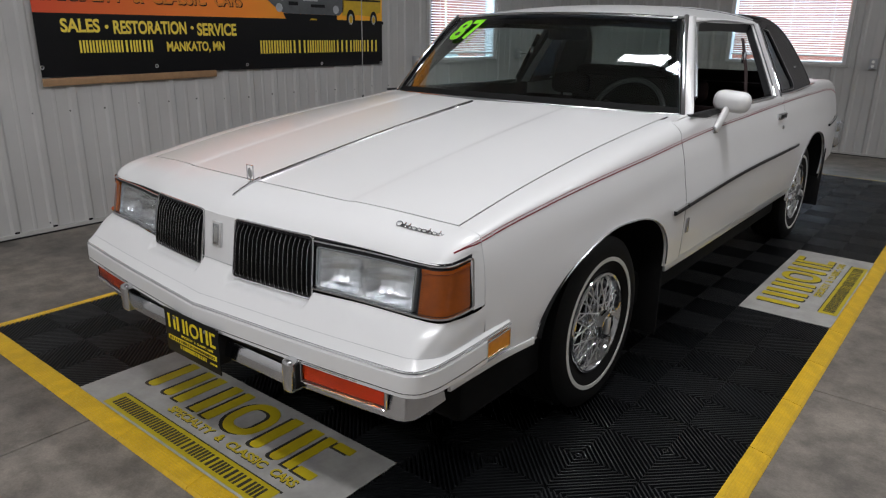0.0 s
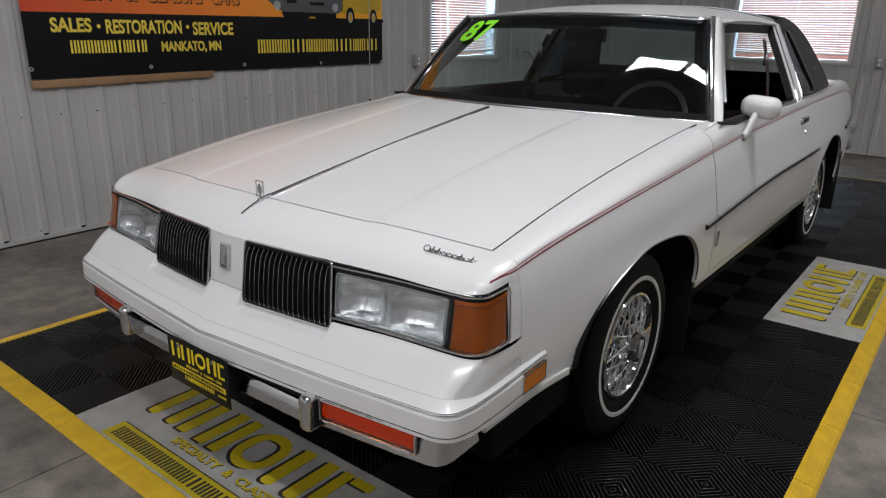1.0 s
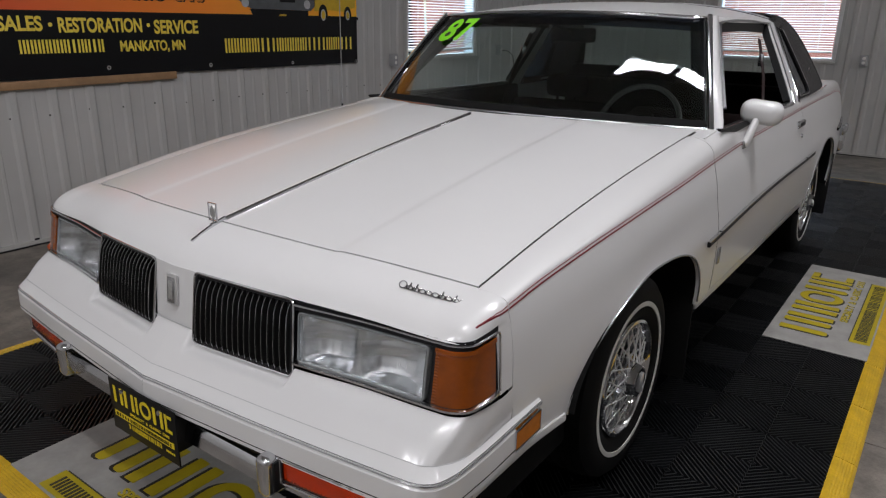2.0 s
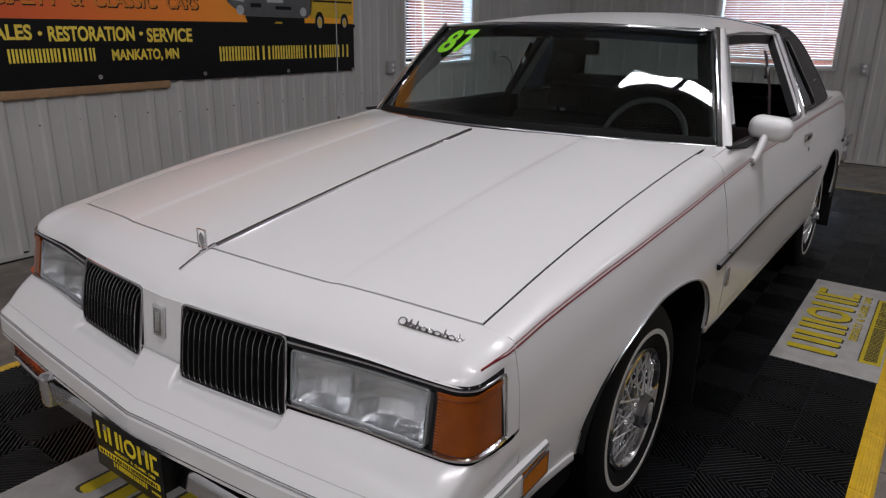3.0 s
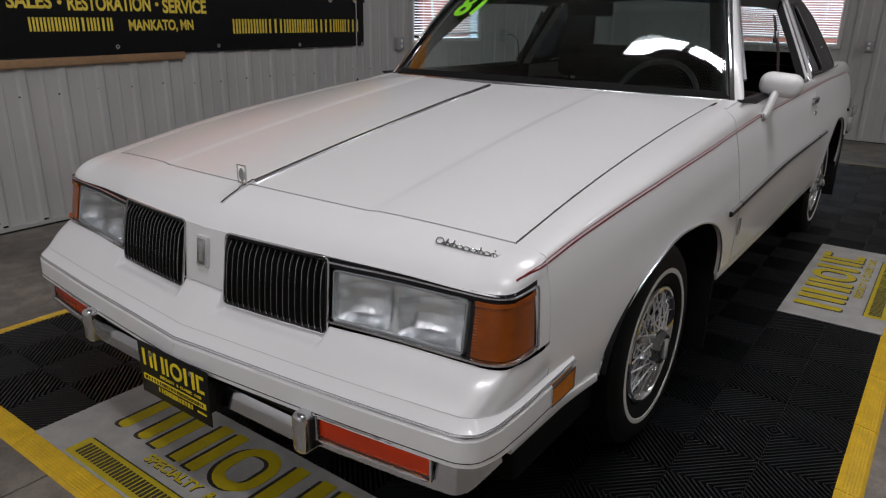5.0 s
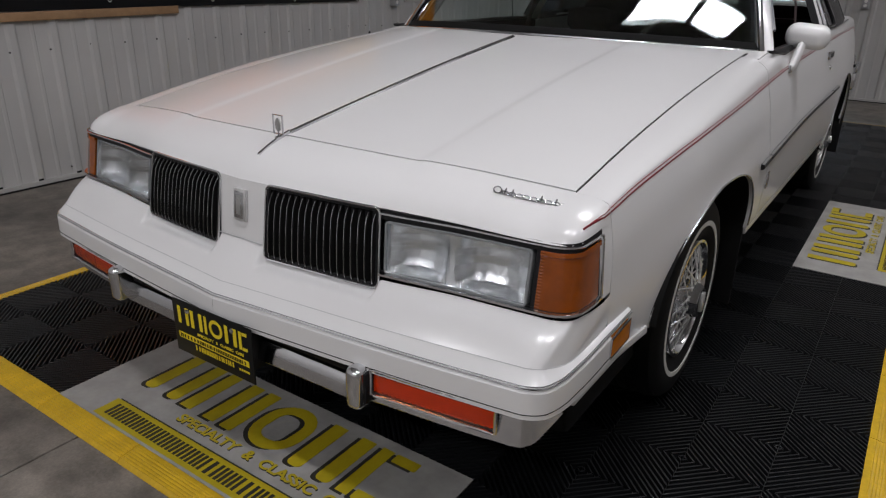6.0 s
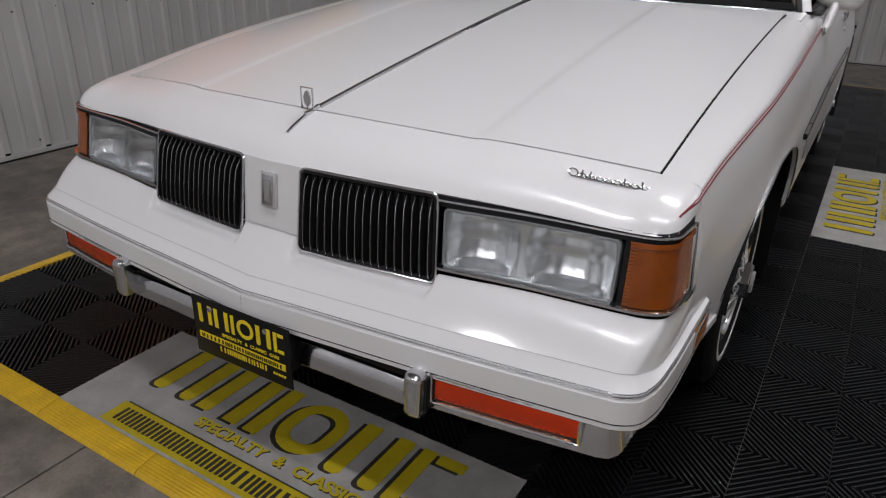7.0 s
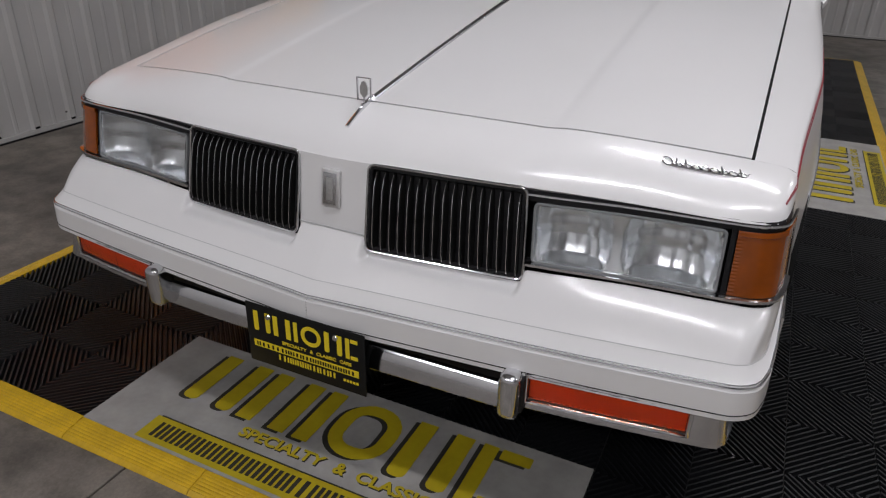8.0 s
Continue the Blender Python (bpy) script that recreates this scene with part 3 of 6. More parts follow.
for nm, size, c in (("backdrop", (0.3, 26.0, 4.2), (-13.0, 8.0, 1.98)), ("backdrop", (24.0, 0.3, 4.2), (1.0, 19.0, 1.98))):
    tagged(link_mesh(nm, box(size, c), BRICK_FAR, smooth=False), "red brick wall across the yard, with an added glow", "backdrop", kind="structure")

# ceiling strip lights
def strip_light(x, y, k):
    root = tagged(new("ceiling_light"), "wide white tube light fixture on the ceiling", "ceiling light", "ceiling lights")
    root.location = (x, y, CEIL_Z)
    part("housing", box((0.95, 0.30, 0.07), (0, 0, -0.035), bevel=0.008), FRAME_WHITE, root)
    for s in (-1, 1):
        part("end_cap", box((0.02, 0.31, 0.085), (s * 0.475, 0, -0.0425), bevel=0.006), FRAME_WHITE, root)
    lamp = new("tube", bpy.data.lights.new("tube", "AREA"))
    lamp.data.shape, lamp.data.size, lamp.data.size_y, lamp.data.energy = "RECTANGLE", 0.92, 0.15, TUBE_WATTS * k
    lamp.data.color = (0.972, 0.975, 1.0)
    lamp.location = (x, y, CEIL_Z - 0.078)
    return root


for sx, sy, sk in STRIPS:
    strip_light(sx, sy, sk)

# concrete slabs with sawn joints
floor = tagged(link_mesh("floor", box((RIGHT_X - LEFT_X + 0.3, BACK_Y - FRONT_Y + 0.3, 0.08), ((LEFT_X + RIGHT_X) / 2, (BACK_Y + FRONT_Y) / 2, FLOOR_Z - 0.052)), DARK, smooth=False),
               "bare grey concrete floor, stained, with sawn joints", "floor", kind="structure")
JX, JY = [LEFT_X - 0.15, -0.443, 2.7, RIGHT_X + 0.15], [FRONT_Y - 0.15, -4.4, -1.4, 1.66, 4.7, BACK_Y + 0.15]
for x0, x1 in zip(JX, JX[1:]):
    for y0, y1 in zip(JY, JY[1:]):
        bm = box((x1 - x0 - 0.006, y1 - y0 - 0.006, 0.012), ((x0 + x1) / 2, (y0 + y1) / 2, FLOOR_Z - 0.006), bevel=0.002, seg=1)
        part("slab", bm, CONCRETE, floor, smooth=False)

# ---- the car: nose at y 0, tail towards +y, wheels on the tiles ----
car = tagged(new("car"), "white two-door coupe with black vinyl rear roof, parked on black tiles", "car")
SIDES = (1, -1)

hood_mid = table((0.16, 0.838), (0.30, 0.862), (0.6, 0.911), (1.0, 0.971), (1.45, 1.030))
hood_edge = table((0.18, 0.803), (0.26, 0.817), (0.5, 0.861), (0.9, 0.919), (1.3, 0.962), (1.76, 1.001))
pin_z = table((0.12, 0.786), (0.25, 0.801), (0.34, 0.815), (0.46, 0.832), (0.66, 0.858), (0.8, 0.873), (1.0, 0.886), (1.3, 0.901), (1.57, 0.916), (1.9, 0.931), (2.5, 0.946), (3.1, 0.960), (4.0, 0.970), (4.5, 0.964), (4.75, 0.945), (4.95, 0.905))
half_w = table((0.1, 0.872), (0.25, 0.886), (0.36, 0.893), (0.6, 0.915), (0.8, 0.931), (1.0, 0.936), (1.5, 0.937), (2.0, 0.936), (3.4, 0.935), (4.1, 0.930), (4.5, 0.912), (4.97, 0.87))


def hood_front(x):
    return 0.178 + 0.080 * (abs(x) / 0.779) ** 2


def hood_rear(x):
    return 1.400 + 0.325 * (abs(x) / 0.779) ** 2


def hood_z(x, y):
    a = abs(x)
    if a < 0.405:
        g = 0.25 * (a / 0.405) ** 2
    elif a < 0.432:
        t = (a - 0.405) / 0.027
        g = 0.25 - 0.05 * t * t * (3 - 2 * t)
    else:
        g = 0.20 + 0.80 * ((a - 0.432) / (0.779 - 0.432)) ** 1.5
    return hood_mid(y) - g * (hood_mid(y) - hood_edge(y))


def side_x(y, z):
    """The body side's distance from the car's middle."""
    top = pin_z(y)
    lean = 0.46 - 0.06 * min(1.0, max(0.0, (y - 0.25) / 0.55))
    x = half_w(y) - lean * max(0, z - 0.64) ** 1.6 - 0.20 * max(0, 0.55 - z) ** 1.7
    return x - 0.0035 * math.exp(-((z - top + 0.16) / 0.05) ** 2)


# hood panel, its middle sunk a little between two creases
xs = sorted(set([round(s * v, 4) for s in SIDES for v in (0, 0.1, 0.2, 0.3, 0.36, 0.39, 0.405, 0.409, 0.413, 0.417, 0.421, 0.425, 0.429, 0.432, 0.44, 0.45, 0.47, 0.51, 0.56, 0.62, 0.68, 0.72, 0.75, 0.770, 0.7800)]))
rows = []
for v in spaced(0, 1, 34):
    rows.append([Vector((x, hood_front(x) + 0.0032 + (hood_rear(x) - 0.0032 - hood_front(x)) * v, 0)) for x in xs])
for r in rows:
    for p in r:
        p.z = hood_z(p.x, p.y)
hood = part("hood", thick(surface(rows), 0.02), PAINT, car, "long white hood with two lengthwise creases", angle=50)
# chrome strip along the hood's middle
path = [Vector((0, y, hood_z(0, y) + 0.003)) for y in spaced(0.192, 1.36, 24)]
part("centre_strip", sweep(path, [(-0.0075, -0.003), (-0.006, 0.002), (0, 0.005), (0.006, 0.002), (0.0075, -0.003)]), CHROME, hood, "thin chrome strip")
for s in SIDES:
    gap = [Vector((s * 0.7830, y, hood_edge(y) - 0.006)) for y in spaced(0.266, 1.680, 20)]
    part("gap_seal", sweep(gap, flat_profile(0.008, 0.006)), DARK, car)
path = [Vector((x, hood_front(x) - 0.0005, hood_z(x, hood_front(x)) - 0.007)) for x in spaced(-0.772, 0.772, 40)]
part("gap_seal", sweep(path, flat_profile(0.010, 0.006)), DARK, car)

# header panel over the lamps: upper edge and lamp line
def fender_front():
    """The fender's front section, from the hood to the side."""
    zo, zi, xi = pin_z(0.2525), hood_edge(0.2525), 0.786
    xo = side_x(0.2525, zo)
    pts = []
    for a in (70, 52, 36, 20, 8, 0):
        c = radians(a)
        pts.append((xi + (xo - xi) * math.cos(c) ** 0.9, 0.2505 + 0.003 * (a / 70), zo + (zi - zo) * math.sin(c) ** 0.95))
    return pts + [(side_x(0.25, z), 0.2505, z) for z in (0.785, 0.770, 0.7585)]


U_EDGE = line3(*[(x, hood_front(x) - 0.0026, hood_z(x, hood_front(x)) - 0.0008) for x in (0, 0.1, 0.2, 0.3, 0.40, 0.406, 0.412, 0.419, 0.426, 0.433, 0.45, 0.55, 0.65, 0.74, 0.778)], *fender_front())
T_EDGE = line3((0, 0.022, 0.756), (0.2, 0.038, 0.755), (0.42, 0.060, 0.758), (0.62, 0.092, 0.7515), (0.74, 0.103, 0.748), (0.79, 0.108, 0.7475), (0.833, 0.1145, 0.7495), (0.853, 0.128, 0.752), (0.8615, 0.160, 0.757), (0.866, 0.205, 0.763), (0.8705, 0.2505, 0.766))


def header_rows(s):
    rows = []
    us = spaced(0, 0.992, 46)
    ups, tops = [U_EDGE(u) for u in us], [T_EDGE(u) for u in us]
    for v in spaced(0, 1, 9):
        r = []
        for u, a, b in zip(us, ups, tops):
            k = 0.28 - 0.20 * min(1.0, max(0.0, (b.x - 0.78) / 0.06))
            c = b + (a - b) * k
            c.z = b.z + (0.69 + 0.10 * (0.28 - k) / 0.20) * (a.z - b.z)
            p = a * (1 - v) ** 2 + c * 2 * v * (1 - v) + b * v * v
            r.append(Vector((s * p.x, p.y, p.z)))
        rows.append(r)
    return rows


bm = bmesh.new()
for s in SIDES:
    surface(header_rows(s), bm, flip=s > 0)
bmesh.ops.remove_doubles(bm, verts=bm.verts, dist=0.0008)
header_tree = BVHTree.FromBMesh(bm)
part("header_panel", thick(bm, 0.014), PAINT, car, "white nose panel over the grilles", angle=50)
# middle panel between the grilles and corner posts beside the lamps
bm = surface([[Vector((x, 0.0225 + 0.06 * abs(x) - (0.756 - z) * 0.10, z)) for x in spaced(-0.085, 0.085, 10)] for z in spaced(0.758, 0.588, 8)], flip=True)
part("nose_centre", thick(bm, 0.012), PAINT, car, "white panel between the grilles")
for s in SIDES:
    rows = []
    for z in spaced(0.769, 0.614, 6):
        a, b = Vector((0.8665 + 0.017 * (0.757 - z) / 0.14, 0.200, z)), Vector((side_x(0.25, z), 0.2505, z))
        rows.append([Vector((s * (a.x + (b.x - a.x) * v), a.y + (b.y - a.y) * v, z)) for v in spaced(0, 1, 5)])
    part("lamp_flange", thick(surface(rows, flip=s > 0), 0.010), PAINT, car)


# body sides
def arch(y, mid, half, top, base):
    """The wheel opening's edge, sloping more gently towards the nose."""
    u, e = abs(y - mid) / half, (1.75 if y < mid else 2.5)
    return base + (top - base) * (1 - u**e) ** (1 / e) if u < 1 else base


F_MID, F_HALF, F_TOP = 0.970, 0.468, 0.692
R_MID, R_HALF, R_TOP = 3.90, 0.47, 0.712


def side_panel(s, y0, y1, bottom, inner, slant=0.0, n=40, side_rows=14, top_rows=7, dense=()):
    ys = sorted(set(spaced(y0, y1, n) + [y for y in dense if y0 < y < y1]))
    rows = [[] for _ in range(side_rows + top_rows + 1)]
    for y in ys:
        u = (y - y0) / (y1 - y0)
        zb, zt = bottom(y), pin_z(y)
        for k in range(side_rows + 1):
            z = zb + (zt - zb) * k / side_rows
            yy = y + slant * (0.93 - z) * (u if slant > 0 else 1 - u)
            rows[k].append(Vector((s * side_x(yy, z), yy, z)))
        xi, zi = inner(y)
        xo, zo = side_x(y, zt), zt
        for k in range(1, top_rows + 1):
            a = math.pi / 2 * k / top_rows
            rows[side_rows + k].append(Vector((s * (xi + (xo - xi) * math.cos(a) ** 0.9), y, zo + (zi - zo) * math.sin(a) ** 0.95)))
    return thick(surface(rows, flip=s < 0), 0.012)


def dense_arch(mid, half):
    return [mid + half * math.cos(math.pi * k / 48) for k in range(49)] + [mid - half * 1.001, mid + half * 1.001]


def fender_bottom(y):
    if abs(y - F_MID) < F_HALF:
        return arch(y, F_MID, F_HALF, F_TOP, 0.425)
    return 0.425


def quarter_bottom(y):
    if abs(y - R_MID) < R_HALF:
        return arch(y, R_MID, R_HALF, R_TOP, 0.32)
    return 0.425 if y < R_MID else 0.44


def quarter_inner(y):
    return (0.80 if y > 3.55 else 0.853 - 0.15 * max(0, y - 3.2)), table((3.1, 0.992), (3.6, 1.012), (4.0, 1.028), (4.5, 1.022), (4.75, 1.000), (4.97, 0.940))(y)


def swept_arch(s, mid, half, top, base):
    ks = spaced(0.02, math.pi - 0.02, 40)
    pts = []
    for a in ks:
        y = mid - half * math.cos(a)
        z = arch(y, mid, half, top, base)
        pts.append(Vector((s * (side_x(y, z) + 0.002), y, z)))
    return pts


for s in SIDES:
    fender = part("fender", side_panel(s, 0.2525, 1.5865, fender_bottom, lambda y: (0.786, hood_edge(y)), n=50, dense=dense_arch(F_MID, F_HALF)), PAINT, car, angle=50)
    pts = swept_arch(s, F_MID, F_HALF, F_TOP, 0.425)
    part("arch_trim", sweep(pts, round_profile(0.0030, 8), up=(s, 0, 0)), STEEL, fender, "bright steel wheel-arch trim")
    # arch lining
    rows = [[Vector((s * x, p.y, p.z + (0.02 if x < 0.9 else 0.004))) for x in (0.922, 0.82, 0.50)] for p in pts]
    part("wheel_well", surface(rows, flip=s > 0), DARK, fender)
    low = [Vector((s * max(side_x(y, 0.40) + 0.004, 0.887), y, 0.4265)) for y in spaced(0.095, 0.490, 12)]
    part("lower_lip", sweep(low, [(-0.005, -0.011), (0.004, -0.010), (0.0055, -0.005), (0.004, 0.010), (-0.005, 0.012)]), PAINT, fender)
    part("splash_flap", box((0.26, 0.012, 0.36), (s * 0.790, 1.45, 0.30), bevel=0.003), DARK, car, "black rubber mud flap")

    door = part("door", side_panel(s, 1.5935, 3.184, lambda y: 0.432, lambda y: (0.786 + 0.067 * min(1.0, max(0.0, (y - 1.60) / 0.20)), 0.986 + 0.006 * min(1.0, max(0.0, (y - 1.60) / 0.20))), slant=0.05), PAINT, car, "white coupe door", angle=50)
    quarter = part("quarter_panel", side_panel(s, 3.190, 4.91, quarter_bottom, quarter_inner, slant=0.0, n=60, dense=dense_arch(R_MID, R_HALF)), PAINT, car, angle=50)
    rp = swept_arch(s, R_MID, R_HALF, R_TOP, 0.32)
    part("arch_trim", sweep(rp, round_profile(0.0040, 8), up=(s, 0, 0)), STEEL, quarter, "bright steel wheel-arch trim")
    rows = [[Vector((s * x, p.y, p.z + (0.02 if x < 0.9 else 0.004))) for x in (0.915, 0.82, 0.50)] for p in rp]
    part("wheel_well", surface(rows, flip=s > 0), DARK, quarter)
    part("splash_flap", box((0.24, 0.012, 0.42), (s * 0.805, 4.40, 0.34), bevel=0.003), BLACK, car, "black rubber mud flap")
    # rocker with bright strip, side moulding, pinstripes
    part("rocker_panel", box((0.05, 1.84, 0.13), (s * 0.800, 2.42, 0.365), bevel=0.012), DARK, car)
    part("rocker_trim", box((0.020, 1.93, 0.036), (s * 0.917, 2.43, 0.411), bevel=0.006), ANODISED, car, "bright rocker strip")
    for a, b, par in ((1.462, 1.585, fender), (1.596, 3.18, door), (3.20, 3.43, quarter), (4.40, 4.86, quarter)):
        mz = table((1.45, 0.642), (1.82, 0.660), (2.2, 0.676), (3.5, 0.690), (4.4, 0.715), (4.9, 0.742))
        pts = [Vector((s * (side_x(y, mz(y)) + 0.006), y, mz(y))) for y in spaced(a, b, 16)]
        part("side_moulding", sweep(pts, [(-0.007, -0.0095), (0.002, -0.0095), (0.007, -0.004), (0.007, 0.004), (0.002, 0.0095), (-0.007, 0.0095)]), BLACK, par, "black rubber side moulding with bright edge")
        part("moulding_edge", sweep([p + Vector((s * 0.001, 0, 0.0110)) for p in pts], flat_profile(0.010, 0.003)), CHROME, par)
    for off, wid in ((0.0, 0.0018), (0.0085, 0.0006)):
        for a, b, par in ((0.255, 1.586, fender), (1.594, 3.183, door), (3.191, 4.90, quarter)):
            pts = [Vector((s * (side_x(y, pin_z(y) - 0.012 + off) + 0.0006), y, pin_z(y) - 0.012 + off)) for y in spaced(a, b, 30)]
            part("pinstripe", sweep(pts, [(-0.0008, -wid), (0.0008, -wid), (0.0008, wid), (-0.0008, wid)]), PIN, par, "dark red pinstripe")
    for y in (1.590, 3.187):
        slope = 0.05 if y > 3 else 0.0
        pts = [Vector((s * (side_x(y, z) - 0.007), y + slope * (0.93 - z), z)) for z in spaced(0.43, pin_z(y) - 0.005, 12)]
        part("gap_seal", sweep(pts, flat_profile(0.010, 0.012), up=(s, 0, 0)), DARK, car)
    part("door_lock", lathe([(0.0, 0.006), (0.011, 0.005), (0.013, -0.004)], 16), CHROME, door).location = (s * (side_x(3.12, 0.82)), 3.12, 0.82)
    part("door_handle", box((0.022, 0.155, 0.036), (s * (side_x(3.09, 0.88) + 0.004), 3.09, 0.885), bevel=0.007), CHROME, door, "chrome pull handle")
    part("handle_recess", box((0.008, 0.11, 0.02), (s * (side_x(3.09, 0.88) + 0.013), 3.085, 0.887), bevel=0.002), BLACK, door)
    part("fender_badge", box((0.006, 0.030, 0.062), (s * (side_x(1.62, 0.56) + 0.003), 1.622, 0.562), bevel=0.002), STEEL, door, "small bright plaque on the door edge")
    # pinstripe over the nose corner
    for off, wid in ((0.0, 0.0036), (0.0085, 0.0012)):
        pts = []
        for t in spaced(0.12 if off else 0, 1, 10):
            want = Vector((s * (0.853 + 0.0115 * t), 0.148 + 0.1015 * t, 0.7815 + 0.0075 * t + off * t))
            near, nrm = header_tree.find_nearest(want)[:2]
            pts.append(near + (want - near).normalized() * 0.0002)
        part("pinstripe", sweep(pts, flat_profile(0.0028, wid)), PIN, car)

for s in SIDES:
    rows = [[Vector((s * x, y, min(0.996, 0.984 + 0.012 * (y - 1.62) / 0.12))) for x in spaced(0.735, 0.840, 6)] for y in spaced(1.61, 1.86, 6)]
    part("pillar_foot", thick(surface(rows, flip=s < 0), 0.02), PAINT, car)
# cabin floor, firewall and underbody
part("underbody", box((1.66, 4.55, 0.16), (0, 2.5, 0.30), bevel=0.03), DARK, car)
part("front_bulkhead", box((1.50, 0.06, 0.36), (0, 0.30, 0.55)), DARK, car)
part("firewall", box((1.60, 0.06, 0.56), (0, 1.70, 0.66)), DARK, car)

# trunk lid and tail
rows = [[Vector((x, y, table((3.9, 1.046), (4.4, 1.040), (4.75, 1.016), (4.97, 0.955))(y) - 0.02 * (x / 0.8) ** 2)) for x in spaced(-0.80, 0.80, 16)] for y in spaced(3.85, 4.95, 10)]
part("trunk_lid", thick(surface(rows), 0.02), PAINT, car)
part("tail_panel", box((1.66, 0.04, 0.34), (0, 4.92, 0.73), bevel=0.03), PAINT, car)
part("rear_bumper", box((1.80, 0.14, 0.15), (0, 4.98, 0.56), bevel=0.03, seg=3), CHROME, car, "chrome rear bumper")
for s in SIDES:
    part("tail_lamp", box((0.20, 0.03, 0.20), (s * 0.70, 4.945, 0.74), bevel=0.01), ORANGE, car, "red tail lamp")
    part("bumper_end", box((0.03, 0.20, 0.07), (s * 0.895, 4.93, 0.655), bevel=0.012), STEEL, car)
    part("bumper_cap", box((0.012, 0.075, 0.060), (s * 0.905, 4.93, 0.668), bevel=0.004), STEEL, car, "small bright bumper end cap")


# ---- face of the car: lamps and grilles stand on one leaning, wrapping band ----
LOW = [(0, -0.002), (0.10, 0.004), (0.42, 0.034), (0.62, 0.060), (0.74, 0.071), (0.79, 0.076), (0.842, 0.0835), (0.866, 0.098), (0.8775, 0.135), (0.884, 0.232)]
HIGH = [(0, 0.022), (0.10, 0.030), (0.42, 0.060), (0.62, 0.092), (0.74, 0.103), (0.79, 0.108), (0.834, 0.1135), (0.855, 0.127), (0.8635, 0.158), (0.870, 0.240)]
_low, _high = line3(*LOW), line3(*HIGH)
_tx = [(t, _low(t)[0]) for t in spaced(0, 1, 300)]


def s_at(x):
    """Band coordinate at that distance from the middle."""
    return float(np.interp(x, [q[1] for q in _tx], [q[0] for q in _tx]))


def s_back(y):
    """Band coordinate at that distance from the nose, round the corner."""
    ts = spaced(0.6, 1, 200)
    return float(np.interp(y, [_low(t)[1] for t in ts], ts))


def ease(v, a, b):
    v = min(1.0, max(0.0, (v - a) / (b - a)))
    return v * v * (3 - 2 * v)


T_TURN, T_END = s_at(0.80), s_back(0.200)


TG0, TG1 = s_at(0.087), s_at(0.426)
TH0, TH1 = s_at(0.438), s_at(0.786)
TA0, TA1 = s_at(0.801), s_back(0.190)


def face(t, z, out=0.0, s=1):
    k = (z - 0.58) / 0.165
    z = z + 0.016 * max(0.0, (t - T_TURN) / (T_END - T_TURN)) ** 1.5
    lean = 0.022 * ease(t, TH0 - 0.1, TH1) * (1 - ease(t, TA0, TA1)) * (k - 0.45)
    a, b = _low(t + lean), _high(t + lean)
    p = a + (b - a) * k
    e = 0.004
    d = _low(min(1, t + e)) - _low(max(0, t - e))
    nrm = Vector((d[1], -d[0])).normalized()
    return Vector((s * (p[0] + nrm[0] * out), p[1] + nrm[1] * out, z))


def band(s, t0, t1, z0, z1, out, nt=24, nz=6, curve_out=0.0):
    rows = [[face(t, z, out + curve_out * (1 - (2 * (z - z0) / (z1 - z0) - 1) ** 2), s) for t in spaced(t0, t1, nt)] for z in spaced(z0, z1, nz)]
    return surface(rows, flip=s < 0)


def loop(t0, t1, z0, z1, out, s, r=0.012, n=14):
    """A rounded frame line on the band."""
    w = (z1 - z0)
    pts = []
    rt = r / 0.93
    corners = ((t1 - rt, z1 - r, 90, 0), (t1 - rt, z0 + r, 0, -90), (t0 + rt, z0 + r, -90, -180), (t0 + rt, z1 - r, 180, 90))
    for ct, cz, a0, a1 in corners:
        for a in spaced(a0, a1, 5):
            pts.append((ct + rt * math.cos(radians(a)), cz + r * math.sin(radians(a))))
    full = []
    for (ta, za), (tb, zb) in zip(pts, pts[1:] + pts[:1]):
        m = max(1, int(abs(tb - ta) / 0.03))
        full += [(ta + (tb - ta) * k / m, za + (zb - za) * k / m) for k in range(m)]
    return [face(t, z, out, s) for t, z in full]


